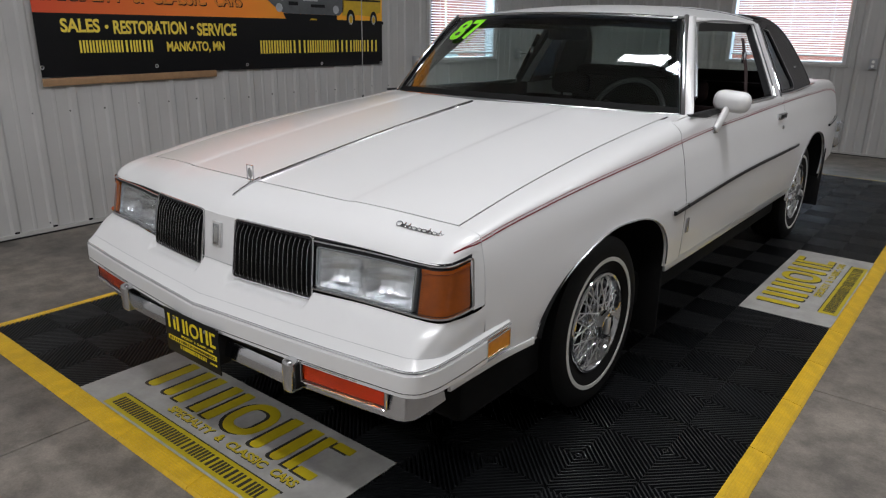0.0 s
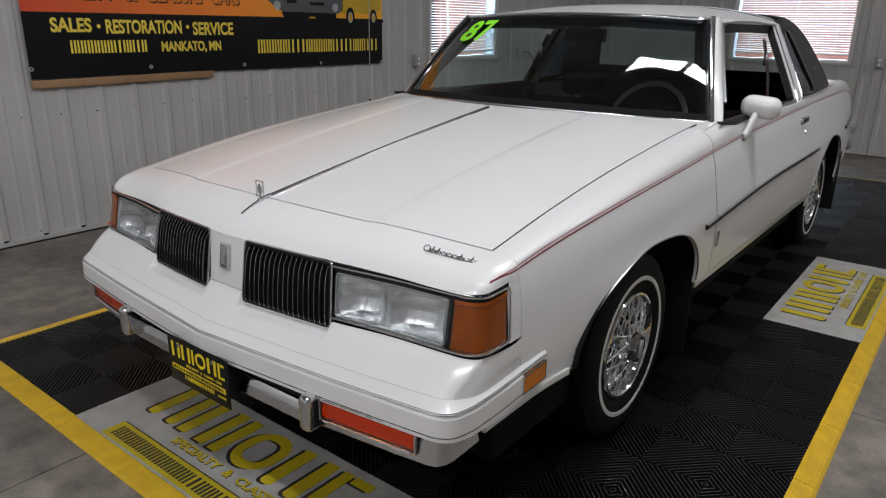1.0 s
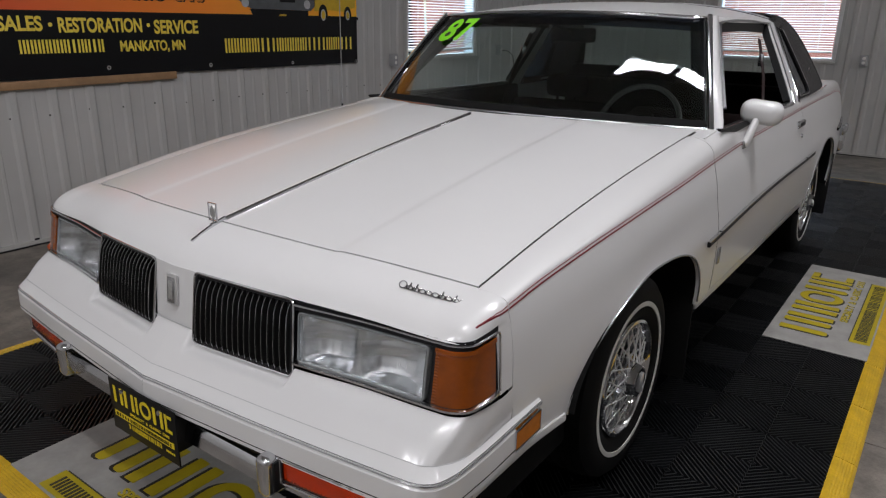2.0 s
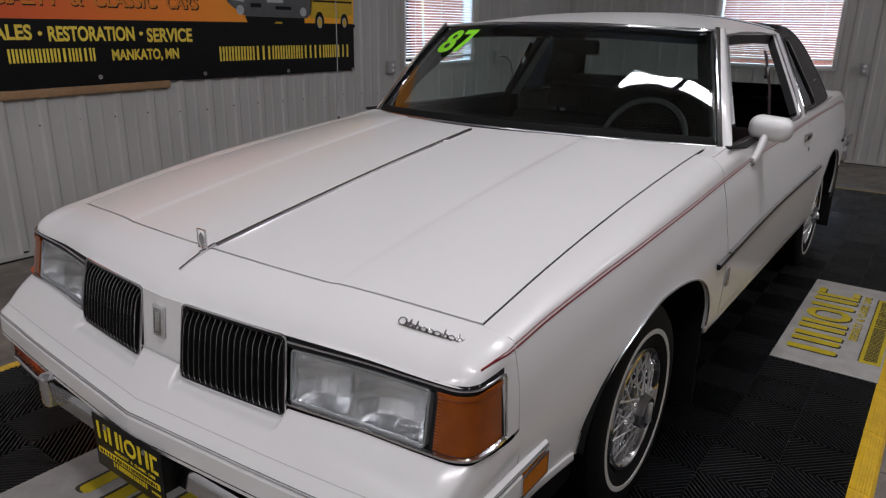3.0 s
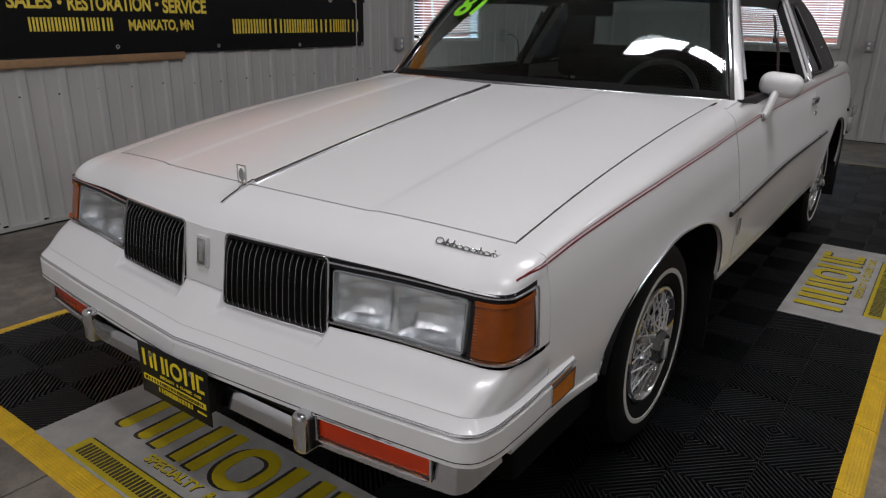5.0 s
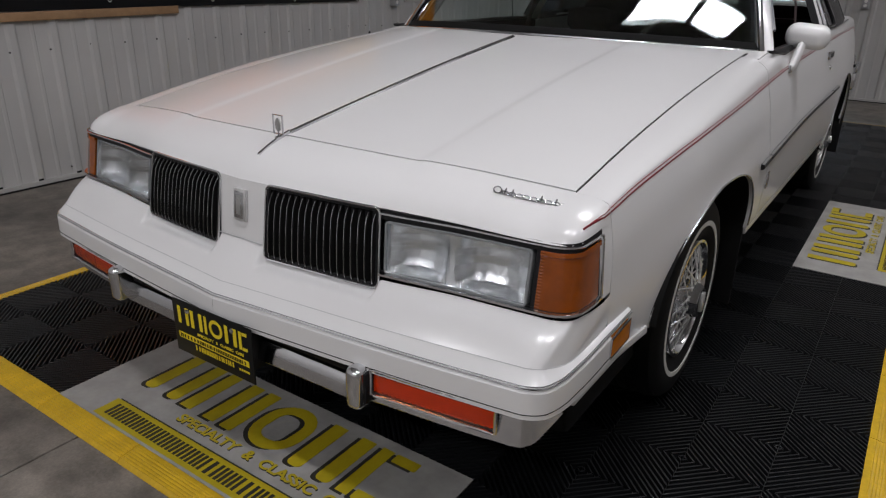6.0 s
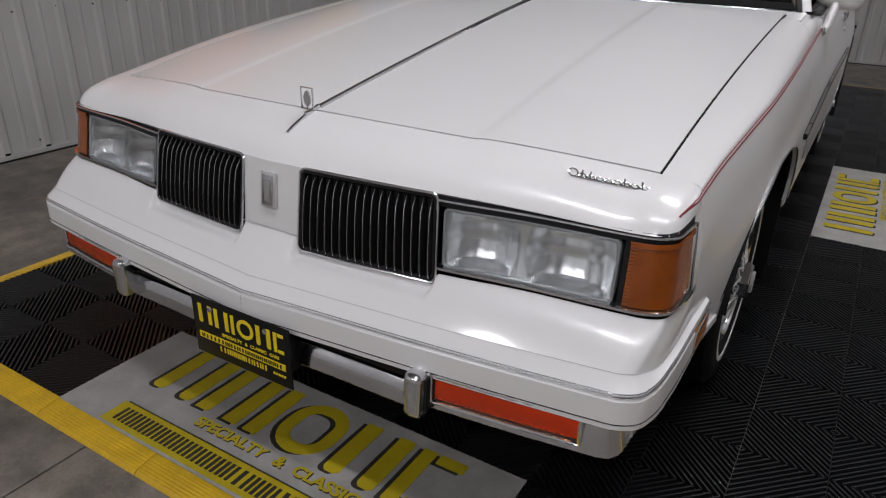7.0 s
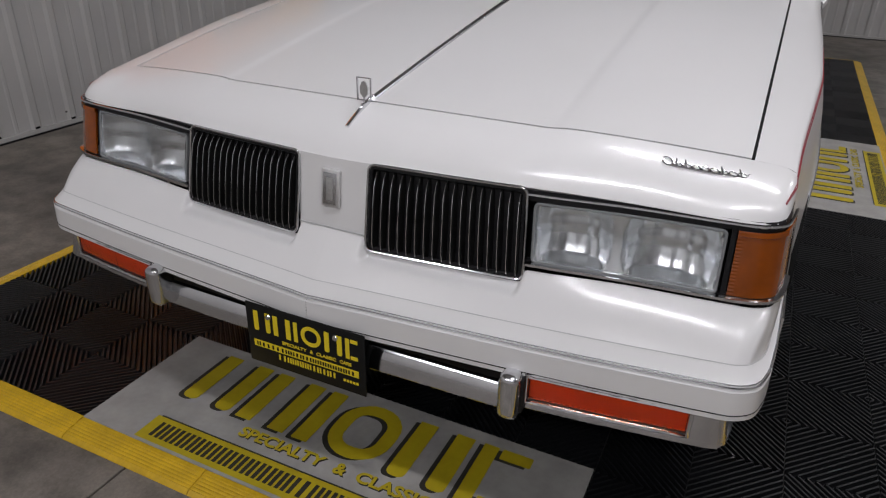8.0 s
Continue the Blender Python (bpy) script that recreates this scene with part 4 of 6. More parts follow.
for s in SIDES:
    part("lamp_recess", band(s, TG0, T_END, 0.572, 0.752, -0.072, 40, 4), BLACK, car)
    # grille: black opening, dark blades with bright front edges, chrome frame
    grille = part("grille", thick(band(s, TG0 + 0.004, TG1 - 0.002, 0.580, 0.748, -0.010, 16, 4), 0.01), BLACK, car, "black grille with upright blades in a chrome frame")
    part("grille_frame", sweep(loop(TG0, TG1, 0.576, 0.757, 0.003, s, 0.014), round_profile(0.0030, 8), closed=True, up=(0, -1, 0.2)), CHROME, grille, "chrome grille frame")
    part("frame_liner", sweep(loop(TG0 + 0.006, TG1 - 0.006, 0.582, 0.751, 0.000, s, 0.010), round_profile(0.0042, 6), closed=True, up=(0, -1, 0.2)), BLACK, grille, "black inner edge of the frame")
    n = 17
    for k in range(n):
        t = TG0 + 0.018 + (TG1 - TG0 - 0.032) * k / (n - 1)
        zs = [0.584, 0.60, 0.64, 0.68, 0.715, 0.730, 0.742, 0.748]
        outs = [0.004, 0.009, 0.011, 0.011, 0.009, 0.004, -0.004, -0.010]
        line = [face(t, z, o, s) for z, o in zip(zs, outs)]
        bm = surface([[p + Vector((s * d, e, 0)) for p in line] for d, e in ((-0.0030, 0.022), (-0.0022, 0.0), (0.0022, 0.0), (0.0030, 0.022))])
        part("grille_blade", bm, DARK, grille)
        part("blade_edge", sweep([p + Vector((0, -0.0008, 0)) for p in line], [(-0.0010, -0.0010), (0.0010, -0.0010), (0.0007, 0.0012), (-0.0007, 0.0012)], up=(0, -1, 0.1)), CHROME, grille)
    # headlight: rim, two reflector bowls, fluted glass
    for a, b, z0, z1 in ((TG1 + 0.002, T_END, 0.7325, 0.7510), (TG1 + 0.002, T_END, 0.6070, 0.6165), (TA1 + 0.002, T_END, 0.6125, 0.7325)):
        part("lamp_bezel", thick(band(s, a, b, z0, z1, -0.0015, 30, 2), 0.02), BLACK, car)
    headlight = part("headlight", thick(band(s, TH0 + 0.002, TH1 - 0.002, 0.614, 0.731, -0.066, 10, 3), 0.006), REFLECTOR, car, "clear rectangular headlight with two chambers")
    part("lamp_rim", sweep(loop(TH0 + 0.004, TH1 - 0.004, 0.6155, 0.7295, 0.001, s, 0.008), [(-0.0026, -0.020), (0.0026, -0.020), (0.0026, 0.002), (0.0014, 0.0034), (-0.0014, 0.0034), (-0.0026, 0.002)], closed=True, up=(0, -1, 0.2)), LENS_RIM, headlight, "grey moulded lamp rim")
    split = s_at(0.597)
    for a, b in ((TH0 + 0.006, split - 0.008), (split + 0.010, TH1 - 0.006)):
        rows = []
        # a deep bowl cut off by flat shelves above and below, with shallow upright facets
        for z in spaced(0.616, 0.729, 22):
            r = []
            for t in spaced(a, b, 40):
                u, v = 2 * (t - a) / (b - a) - 1, 2 * (z - 0.672) / 0.113
                rr = min(1.0, (abs(u) ** 2.4 + 0.35 * abs(v) ** 2) / 1.05)
                shelf = 1.0 - max(0.0, (abs(v) - 0.86) / 0.14) ** 0.8
                r.append(face(t, z, -0.008 - 0.050 * (1 - rr) * shelf - 0.0035 * abs(math.sin(u * 7)) * shelf + 0.004 * max(0.0, math.sin(v * 5 + 1.0)) * shelf, s))
            rows.append(r)
        part("reflector", surface(rows, flip=s < 0), REFLECTOR, headlight)
    part("divider", thick(band(s, split - 0.009, split + 0.011, 0.616, 0.729, -0.010, 3, 4, -0.006), 0.01), REFLECTOR, headlight)
    lens = part("lens", thick(band(s, TH0 + 0.008, TH1 - 0.008, 0.619, 0.726, 0.001, 26, 8, 0.003), 0.003), LENS, headlight, "fluted clear lens")
    lens.visible_shadow = False
    # amber corner lamp, wrapping to the side
    bm = bmesh.new()
    n = 19
    rows = []
    for k in range(2 * n + 1):
        z = 0.616 + 0.119 * k / (2 * n)
        rows.append([face(t, z, 0.0022 + (0.0004 if k % 2 else -0.0004) * max(0.0, 1 - i / 24) + (0.004 if k > 2 * n - 4 else 0.0), s) for i, t in enumerate(spaced(TA0, TA1 - 0.006, 26))])
    corner = part("corner_lamp", thick(surface(rows, flip=s < 0), 0.004), AMBER, car, "amber wrap-around corner lamp", angle=25)
    part("lamp_post", thick(band(s, TH1 + 0.004, TA0 - 0.002, 0.606, 0.740, -0.003, 3, 4), 0.006), BLACK, corner)
    # bright lines above and below the lamps
    top = [face(t, 0.7440 + 0.003 * (1 - t), 0.005, s) for t in spaced(TG1 + 0.002, T_END - 0.016, 50)]
    top += [face(T_END - 0.005, 0.740, 0.005, s)] + [face(T_END - 0.002, z, 0.004, s) for z in spaced(0.732, 0.610, 8)]
    part("upper_trim", sweep(top, round_profile(0.0026, 6), up=(s * 0.6, -1, 0.3)), CHROME, car, "thin chrome line over the lamps")
    low = [face(t, 0.6110, 0.006, s) for t in spaced(TG1 + 0.004, T_END - 0.010, 50)]
    part("lower_trim", sweep(low, [(-0.004, -0.0036), (0.004, -0.0026), (0.004, 0.0026), (-0.004, 0.0036)]), CHROME, car, "chrome line under the lamps")

# badge between the grilles
part("badge_plate", box((0.044, 0.008, 0.082), (0, 0.0125, 0.694), bevel=0.003, turn=pose(0, 0, 0, -6)), ANODISED, car, "upright chrome badge")
part("badge_inlay", box((0.032, 0.003, 0.068), (0, 0.0080, 0.694), bevel=0.001, turn=pose(0, 0, 0, -6)), STEEL, car)
part("badge_inlay", box((0.016, 0.005, 0.050), (0, 0.0072, 0.694), bevel=0.002, turn=pose(0, 0, 0, -6)), EMBLEM, car)
# hood ornament and its pointer
orn = part("hood_ornament", box((0.008, 0.016, 0.014), (0, 0.150, 0.836), bevel=0.003), CHROME, car, "standing chrome hood ornament")
part("pointer", sweep([Vector((0, y, z)) for y, z in ((0.082, 0.8075), (0.11, 0.8205), (0.14, 0.8325), (0.172, 0.844), (0.19, 0.849))], [(-0.005, -0.004), (0.005, -0.004), (0.004, 0.003), (0, 0.005), (-0.004, 0.003)]), CHROME, orn)
part("stem", sweep([Vector((0, 0.152, 0.836)), Vector((0, 0.154, 0.868))], round_profile(0.0018, 6), up=(0, 1, 0)), CHROME, orn)
fr = [Vector((x, 0.154, z)) for x, z in ((-0.0165, 0.848), (0.0165, 0.848), (0.0165, 0.896), (-0.0165, 0.896))]
part("ornament_frame", sweep(fr, flat_profile(0.0028, 0.004), closed=True, up=(0, 1, 0)), STEEL, orn)
bm = slab([(-0.009, 0.862), (0, 0.852), (0.009, 0.862), (0.010, 0.876), (0.005, 0.886), (0, 0.890), (-0.005, 0.886), (-0.010, 0.876)], -0.002, 0.002)
part("ornament_crest", moved(bm, Matrix.Translation((0, 0.154, 0)) @ pose(0, 0, 0, 90)), EMBLEM, orn)

# script on the nose: joined chrome strokes
SCRIPT = [0.030, 0.034, 0.034, 0.018, 0.020, 0.018, 0.030, 0.018, 0.034, 0.020]
bm = bmesh.new()
x = 0.612
def nose(x, w):
    """A place on the nose panel, w up the script."""
    t = float(np.interp(x, [U_EDGE(u)[0] for u in spaced(0, 1, 100)], spaced(0, 1, 100)))
    a, b = U_EDGE(t), T_EDGE(t)
    v = 0.36 - w
    c = b + (a - b) * 0.28
    c.z = b.z + 0.69 * (a.z - b.z)
    return a * (1 - v) ** 2 + c * 2 * v * (1 - v) + b * v * v + Vector((0, -0.001, 0.0022))
for k, h in enumerate(SCRIPT):
    w = 0.0165 if k else 0.021
    up = 0.125 if h > 0.025 else 0.07
    ring = [nose(x + w * 0.45 + w * 0.42 * math.cos(a), (0.125 if k == 0 else 0.07) * (0.5 + 0.5 * math.sin(a))) for a in spaced(0, 2 * math.pi, 10)[:-1]]
    sweep(ring, round_profile(0.0017, 5), closed=True, up=(0, -0.5, 1), bm=bm)
    if h > 0.025 and k:
        sweep([nose(x + w * 0.3, 0.0), nose(x + w * 0.45, up)], round_profile(0.0018, 5), up=(0, -0.5, 1), bm=bm)
    x += w * 0.93
sweep([nose(0.622, 0.005), nose(0.70, 0.0), nose(x, 0.01)], round_profile(0.0014, 5), up=(0, -0.5, 1), bm=bm)
part("maker_script", bm, CHROME, car, "slim chrome script on the nose")

# ---- bumper cover ----
M_PTS = ((0, -0.096, 0.478), (0.055, -0.092, 0.479), (0.25, -0.078, 0.481), (0.43, -0.065, 0.483), (0.62, -0.050, 0.487), (0.74, -0.040, 0.491), (0.80, -0.036, 0.494), (0.842, -0.029, 0.495), (0.868, -0.010, 0.495), (0.883, 0.03, 0.496), (0.891, 0.10, 0.500), (0.8965, 0.248, 0.510), (0.9, 0.36, 0.519))
A_PTS = ((0, 0.004, 0.606), (0.055, 0.006, 0.605), (0.25, 0.018, 0.600), (0.43, 0.035, 0.598), (0.62, 0.060, 0.602), (0.74, 0.071, 0.602), (0.79, 0.076, 0.602), (0.836, 0.083, 0.602), (0.863, 0.098, 0.603), (0.876, 0.135, 0.604), (0.884, 0.190, 0.605), (0.8872, 0.2505, 0.613), (0.8885, 0.262, 0.615))
M_LINE = line3(*M_PTS)
_ms = [0.0]
for p, q in zip(M_PTS, M_PTS[1:]):
    _ms.append(_ms[-1] + (Vector(q) - Vector(p)).length)
_at = [table(*[(d / _ms[-1], q[k]) for d, q in zip(_ms, A_PTS)]) for k in range(3)]
U_END = _ms[-2] / _ms[-1]  # the upper part stops at the fender's edge, the band runs on


def A_LINE(u):
    return Vector((_at[0](u), _at[1](u), _at[2](u)))


def out_at(u):
    d = M_LINE(min(1, u + 0.01)) - M_LINE(max(0, u - 0.01))
    return Vector((d.y, -d.x, 0)).normalized()


def seam_at(u):
    """The line where the upper part meets the bumper's own top."""
    m, nrm = M_LINE(u), out_at(u)
    side = ease(m.y, -0.03, 0.10)
    return m + Vector((0, 0, 0.038 - 0.016 * side)) - nrm * (0.026 - 0.014 * side)


def upper_rows(s):
    rows = [[] for _ in range(15)]
    for u in spaced(0, U_END, 260):
        a, e = A_LINE(u), seam_at(u)
        x, nrm = a.x, out_at(u)
        side = ease(e.y, -0.02, 0.06)
        scoop = ease(x, 0.076, 0.092) * (1 - ease(x, 0.418, 0.431)) * (a.z - 0.570)
        for k, r in enumerate(rows):
            v = k / 14
            p = a + (e - a) * v
            h = 0.006 * math.sin(math.pi * v) * ease(x, 0.40, 0.60) * (1 - side) + 0.004 * side * math.sin(math.pi * v)
            p = p + nrm * (h * 0.6) + Vector((0, 0, h * (1 - side) - scoop * (1 - ease(v, 0.0, 0.62))))
            r.append(Vector((s * p.x, p.y, p.z)))
    return rows


def band_rows(s):
    rows = [[] for _ in range(10)]
    for u in spaced(0, U_END, 110) + spaced(U_END + 0.0004, 1, 8):
        m, nrm, e = M_LINE(u), out_at(u), seam_at(u)
        side = ease(m.y, -0.03, 0.10)
        sunk = 0.009 if u > U_END else 0.0
        low = m.z - 0.060 - 0.004 * side
        b = Vector((m.x, m.y, low))
        prof = [e - Vector((0, 0, 0.006)), e + nrm * 0.0015, m + Vector((0, 0, 0.0145)) - nrm * 0.002, m + Vector((0, 0, 0.0125)) + nrm * 0.001, m + Vector((0, 0, 0.004)) + nrm * (0.001 - sunk)]
        prof += [m + nrm * (0.0045 - sunk), b + Vector((0, 0, 0.016)) + nrm * (0.006 - sunk), b + Vector((0, 0, 0.002)) + nrm * (0.006 - sunk), b + nrm * (0.003 - sunk), b - nrm * 0.03 + Vector((0, 0, 0.004))]
        for r, p in zip(rows, prof):
            r.append(Vector((s * p.x, p.y, p.z)))
    return rows


bm, bm2 = bmesh.new(), bmesh.new()
for s in SIDES:
    surface(upper_rows(s), bm, flip=s > 0)
    surface(band_rows(s), bm2, flip=s > 0)
bmesh.ops.remove_doubles(bm, verts=bm.verts, dist=0.0003)
bmesh.ops.remove_doubles(bm2, verts=bm2.verts, dist=0.0003)
cover = part("bumper_cover", bm2, PAINT, car, "white moulded bumper cover", angle=28)
part("cover_top", bm, PAINT, car, "white filler panel over the bumper", angle=60)


def round_line(shift, lift, u1=1.0):
    """A line right round the cover, kept off its band."""
    pts = []
    for s, us in ((-1, spaced(u1, 0, 80)), (1, spaced(0, u1, 80)[1:])):
        for u in us:
            p = M_LINE(u) + out_at(u) * shift + Vector((0, 0, lift))
            pts.append(Vector((s * p.x, p.y, p.z)))
    return pts


part("cover_trim", sweep(round_line(0.0015, 0.0085), round_profile(0.0026, 6)), CHROME, cover, "thin bright trim line")
part("cover_trim", sweep(round_line(0.0005, 0.0140), round_profile(0.0012, 6)), STEEL, cover)
part("cover_seam", sweep(round_line(0.0062, -0.047, U_END), flat_profile(0.0012, 0.0018)), DARK, cover)
pts = []
for s, us in ((-1, spaced(U_END, 0, 80)), (1, spaced(0, U_END, 80)[1:])):
    for u in us:
        p = seam_at(u) + out_at(u) * 0.0010
        pts.append(Vector((s * p.x, p.y, p.z + 0.0006)))
part("cover_seam", sweep(pts, round_profile(0.0009, 5)), GREY_SEAM, cover)
part("cover_seam", sweep([Vector((x, 0.0035, 0.6075)) for x in spaced(-0.080, 0.080, 8)], round_profile(0.0016, 5)), GREY_SEAM, car)
for s in SIDES:
    # side marker lamp, in the end of the cover
    marker = part("side_marker", moved(slab([(0.245, 0.464), (0.350, 0.466), (0.350, 0.514), (0.245, 0.506)], 0, 0.012), Matrix.Translation((s * 0.892, 0, 0)) @ Matrix(((0, 0, s, 0), (1, 0, 0, 0), (0, 1, 0, 0), (0, 0, 0, 1)))), AMBER_BRIGHT, cover, "amber side marker lamp")
    part("marker_frame", sweep([Vector((s * 0.9035, y, z)) for y, z in ((0.243, 0.462), (0.353, 0.464), (0.353, 0.516), (0.243, 0.508))], flat_profile(0.004, 0.004), closed=True, up=(s, 0, 0)), CHROME, cover)

# ---- chrome lower bumper ----
B_LINE = line3((0.458, -0.054), (0.55, -0.046), (0.65, -0.036), (0.745, -0.025), (0.795, -0.018), (0.826, -0.012), (0.833, -0.006), (0.836, 0.006), (0.842, 0.06), (0.846, 0.12))
bumper = part("bumper", sweep([Vector((x, -0.056 - 0.010 * (1 - abs(x) / 0.45), 0.359)) for x in spaced(-0.44, 0.44, 20)], [(-0.012, -0.028), (0.008, -0.027), (0.014, -0.020), (0.010, 0.0), (0.004, 0.022), (-0.002, 0.028), (-0.012, 0.028)]), WORN_CHROME, car, "chrome lower bumper bar")
for s in SIDES:
    rows = []
    for v, out in ((1.0, -0.02), (1.0, -0.004), (0.9, -0.002), (0.4, 0.006), (0.08, 0.012), (0.0, 0.006), (0.0, -0.03)):
        r = []
        for u in spaced(0, 1, 30):
            p = B_LINE(u)
            z0 = 0.346 + 0.006 * min(1, u / 0.74) + 0.012 * max(0, u - 0.8) / 0.2
            d = B_LINE(min(1, u + 0.01)) - B_LINE(max(0, u - 0.01))
            nrm = Vector((d[1], -d[0])).normalized()
            r.append(Vector((s * (p[0] + nrm[0] * out), p[1] + nrm[1] * out, z0 + (0.432 - z0) * v)))
        rows.append(r)
    part("bumper_wing", thick(surface(rows, flip=s > 0), 0.006), WORN_CHROME, bumper, "chrome bumper end with lamp")
    signal = []
    for z in spaced(0, 1, 12):
        r = []
        for u in spaced(0.057, 0.630, 54):
            p = B_LINE(u)
            z0, z1 = 0.377 + 0.012 * u, 0.426 + 0.006 * u
            r.append(Vector((s * p[0], p[1] - 0.0105 - 0.002 * math.sin(z * math.pi) - 0.0012 * (int(u * 90) % 2), z0 + (z1 - z0) * z)))
        signal.append(r)
    lamp = part("turn_signal", thick(surface(signal, flip=s < 0), 0.004), ORANGE_GLASS, bumper, "orange turn signal lens")
    lamp.visible_shadow = False
    part("signal_mirror", surface([[p + Vector((0, 0.005, 0)) for p in r] for r in signal], flip=s < 0), FRAME_WHITE, bumper)
    edge = [signal[0][i] for i in range(0, 55, 3)] + [signal[-1][i] for i in range(54, -1, -3)]
    mid = sum(edge, Vector()) / len(edge)
    part("signal_recess", sweep([p + Vector(((p.x - mid.x) * 0.015, 0.001, 0.0035 if p.z > mid.z else -0.0035)) for p in edge], flat_profile(0.003, 0.006), closed=True, up=(0, -1, 0)), BLACK, bumper)
    part("signal_frame", sweep([p + Vector(((p.x - mid.x) * 0.035, -0.003, 0.0075 if p.z > mid.z else -0.0075)) for p in edge], round_profile(0.0044, 8), closed=True, up=(0, -1, 0)), CHROME, bumper, "bright signal lamp frame")
    guard = part("bumper_guard", box((0.044, 0.062, 0.104), (s * 0.455, -0.072, 0.388), bevel=0.016, seg=4), WORN_CHROME, bumper, "upright chrome bumper guard")
    part("guard_pad", box((0.016, 0.030, 0.078), (s * 0.4745, -0.070, 0.390), bevel=0.004), BLACK, bumper)
part("valance", sweep([Vector((x, 0.03 + 0.10 * (abs(x) / 0.8) ** 2, 0.365)) for x in spaced(-0.80, 0.80, 24)], flat_profile(0.02, 0.13)), BLACK, car)
part("cover_underside", sweep([Vector((x, -0.018 + 0.07 * (abs(x) / 0.8) ** 2, 0.412)) for x in spaced(-0.80, 0.80, 24)], flat_profile(0.085, 0.006)), BLACK, car)

# dealer plate on the bumper
plate = part("licence_plate", box((0.306, 0.004, 0.154), (-0.006, -0.108, 0.364), bevel=0.0015), PLATE_BLACK, car, "black dealer plate with yellow print")
part("plate_bracket", box((0.26, 0.05, 0.10), (-0.006, -0.078, 0.36), bevel=0.004), BLACK, plate)


def on_plate(bm):
    return moved(bm, Matrix.Translation((-0.006, -0.1102, 0.364)) @ pose(0, 0, 0, 90))


for shape in logo_shapes(-0.132, 0.010, 0.060, (0.044, 0.046, 0.010, 0.052, 0.044, 0.030), 0.0085, 0.0098, 0.0):
    part("logo_shape", on_plate(shape), PLATE_YELLOW, plate, "yellow shape of the printed logo", smooth=False)
word_parts("plate_word", ["SPECIALTY", "&", "CLASSIC", "CARS"], 0.0085, 0.18, lambda b: on_plate(moved(b, Matrix.Translation((0.03, -0.004, 0.0004)))), PLATE_YELLOW, plate)
part("plate_band", on_plate(slab([(-0.137, -0.033), (0.137, -0.033), (0.137, -0.016), (-0.137, -0.016)], 0, 0.0008)), PLATE_YELLOW, plate)
print_line("print_bar", -0.130, 0.130, -0.0295, -0.0195, 20, 5, lambda b: on_plate(moved(b, Matrix.Translation((0, 0, 0.0008)))), PLATE_BLACK, plate)
print_line("print_bar", -0.075, 0.082, -0.053, -0.0390, 12, 6, on_plate, PLATE_YELLOW, plate)
bar_parts("print_bar", 0.098, 0.138, -0.052, -0.046, 5, 0.3, on_plate, PLATE_YELLOW, plate)
for x in (-0.092, 0.082):
    part("plate_bolt", on_plate(moved(lathe([(0.0, 0.004), (0.006, 0.003), (0.0075, 0.0)], 12, axis="z"), Matrix.Translation((x, 0.052, 0)))), CHROME, plate)

# ---- greenhouse ----
def ws_base(x):
    return Vector((x, 1.425 + 0.315 * (abs(x) / 0.775) ** 2, 1.026 - 0.030 * (abs(x) / 0.775) ** 2))


def ws_top(x):
    return Vector((x, 1.985 + 0.112 * (abs(x) / 0.66) ** 2, 1.409 - 0.020 * (abs(x) / 0.66) ** 2))


def ws(u, v):
    """Windshield: u from -1 to 1 across, v from 0 at its foot to 1."""
    a, b = ws_base(0.812 * u), ws_top(0.655 * u)
    p = a + (b - a) * v
    return p + Vector((0, -0.02, 0.02)) * (1 - (2 * v - 1) ** 2) * 0.5


US = spaced(-0.985, 0.985, 28)
windshield = part("windshield", thick(surface([[ws(u, v) for u in US] for v in spaced(0.02, 0.86, 14)]), 0.005), SCREEN, car, "clear raked windshield")
part("tint_band", thick(surface([[ws(u, v) for u in US] for v in spaced(0.86, 0.985, 4)]), 0.005), TINT, car, "dark tint band of the windshield")
ring = [ws(1, v) for v in spaced(0.0, 1, 12)] + [ws(u, 1.0) for u in spaced(0.97, -0.97, 30)] + [ws(-1, v) for v in spaced(1, 0.0, 12)]
part("windshield_trim", sweep([ws(u, 0.0) for u in spaced(-1, 1, 30)], round_profile(0.0055, 8), up=(0, -0.7, 0.7)), STEEL, car, "thin bright strip at the windshield's foot")
part("windshield_trim", sweep(ring, round_profile(0.0085, 8), up=(0, -0.7, 0.7)), CHROME, car, "polished windshield surround")
for s in SIDES:
    pts = [ws(s * 0.975, v) + Vector((-s * 0.012, 0.004, 0)) for v in spaced(0.02, 0.99, 10)]
    part("windshield_seal", sweep(pts, flat_profile(0.03, 0.006), up=(0, -0.7, 0.7)), BLACK, car)
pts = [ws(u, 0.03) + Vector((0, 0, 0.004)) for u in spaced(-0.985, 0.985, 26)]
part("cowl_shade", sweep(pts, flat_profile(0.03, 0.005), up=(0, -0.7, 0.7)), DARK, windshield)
part("cowl", thick(surface([[ws_base(x) + Vector((0, dy, dz)) for x in spaced(-0.79, 0.79, 24)] for dy, dz in ((-0.05, -0.045), (-0.02, -0.022), (0.06, -0.02))]), 0.01), BLACK, car)

# roof skin: white in front, vinyl behind
ROOF_X = 0.655


def roof_p(u, y):
    z = table((2.05, 1.418), (2.3, 1.452), (2.8, 1.474), (3.3, 1.466), (3.62, 1.438))(y)
    yy = y + (0.112 * abs(u) ** 2 - 0.058) * max(0.0, (2.4 - y) / 0.35)
    return Vector((ROOF_X * u, yy, z - (z - 1.396) * abs(u) ** 2.6))


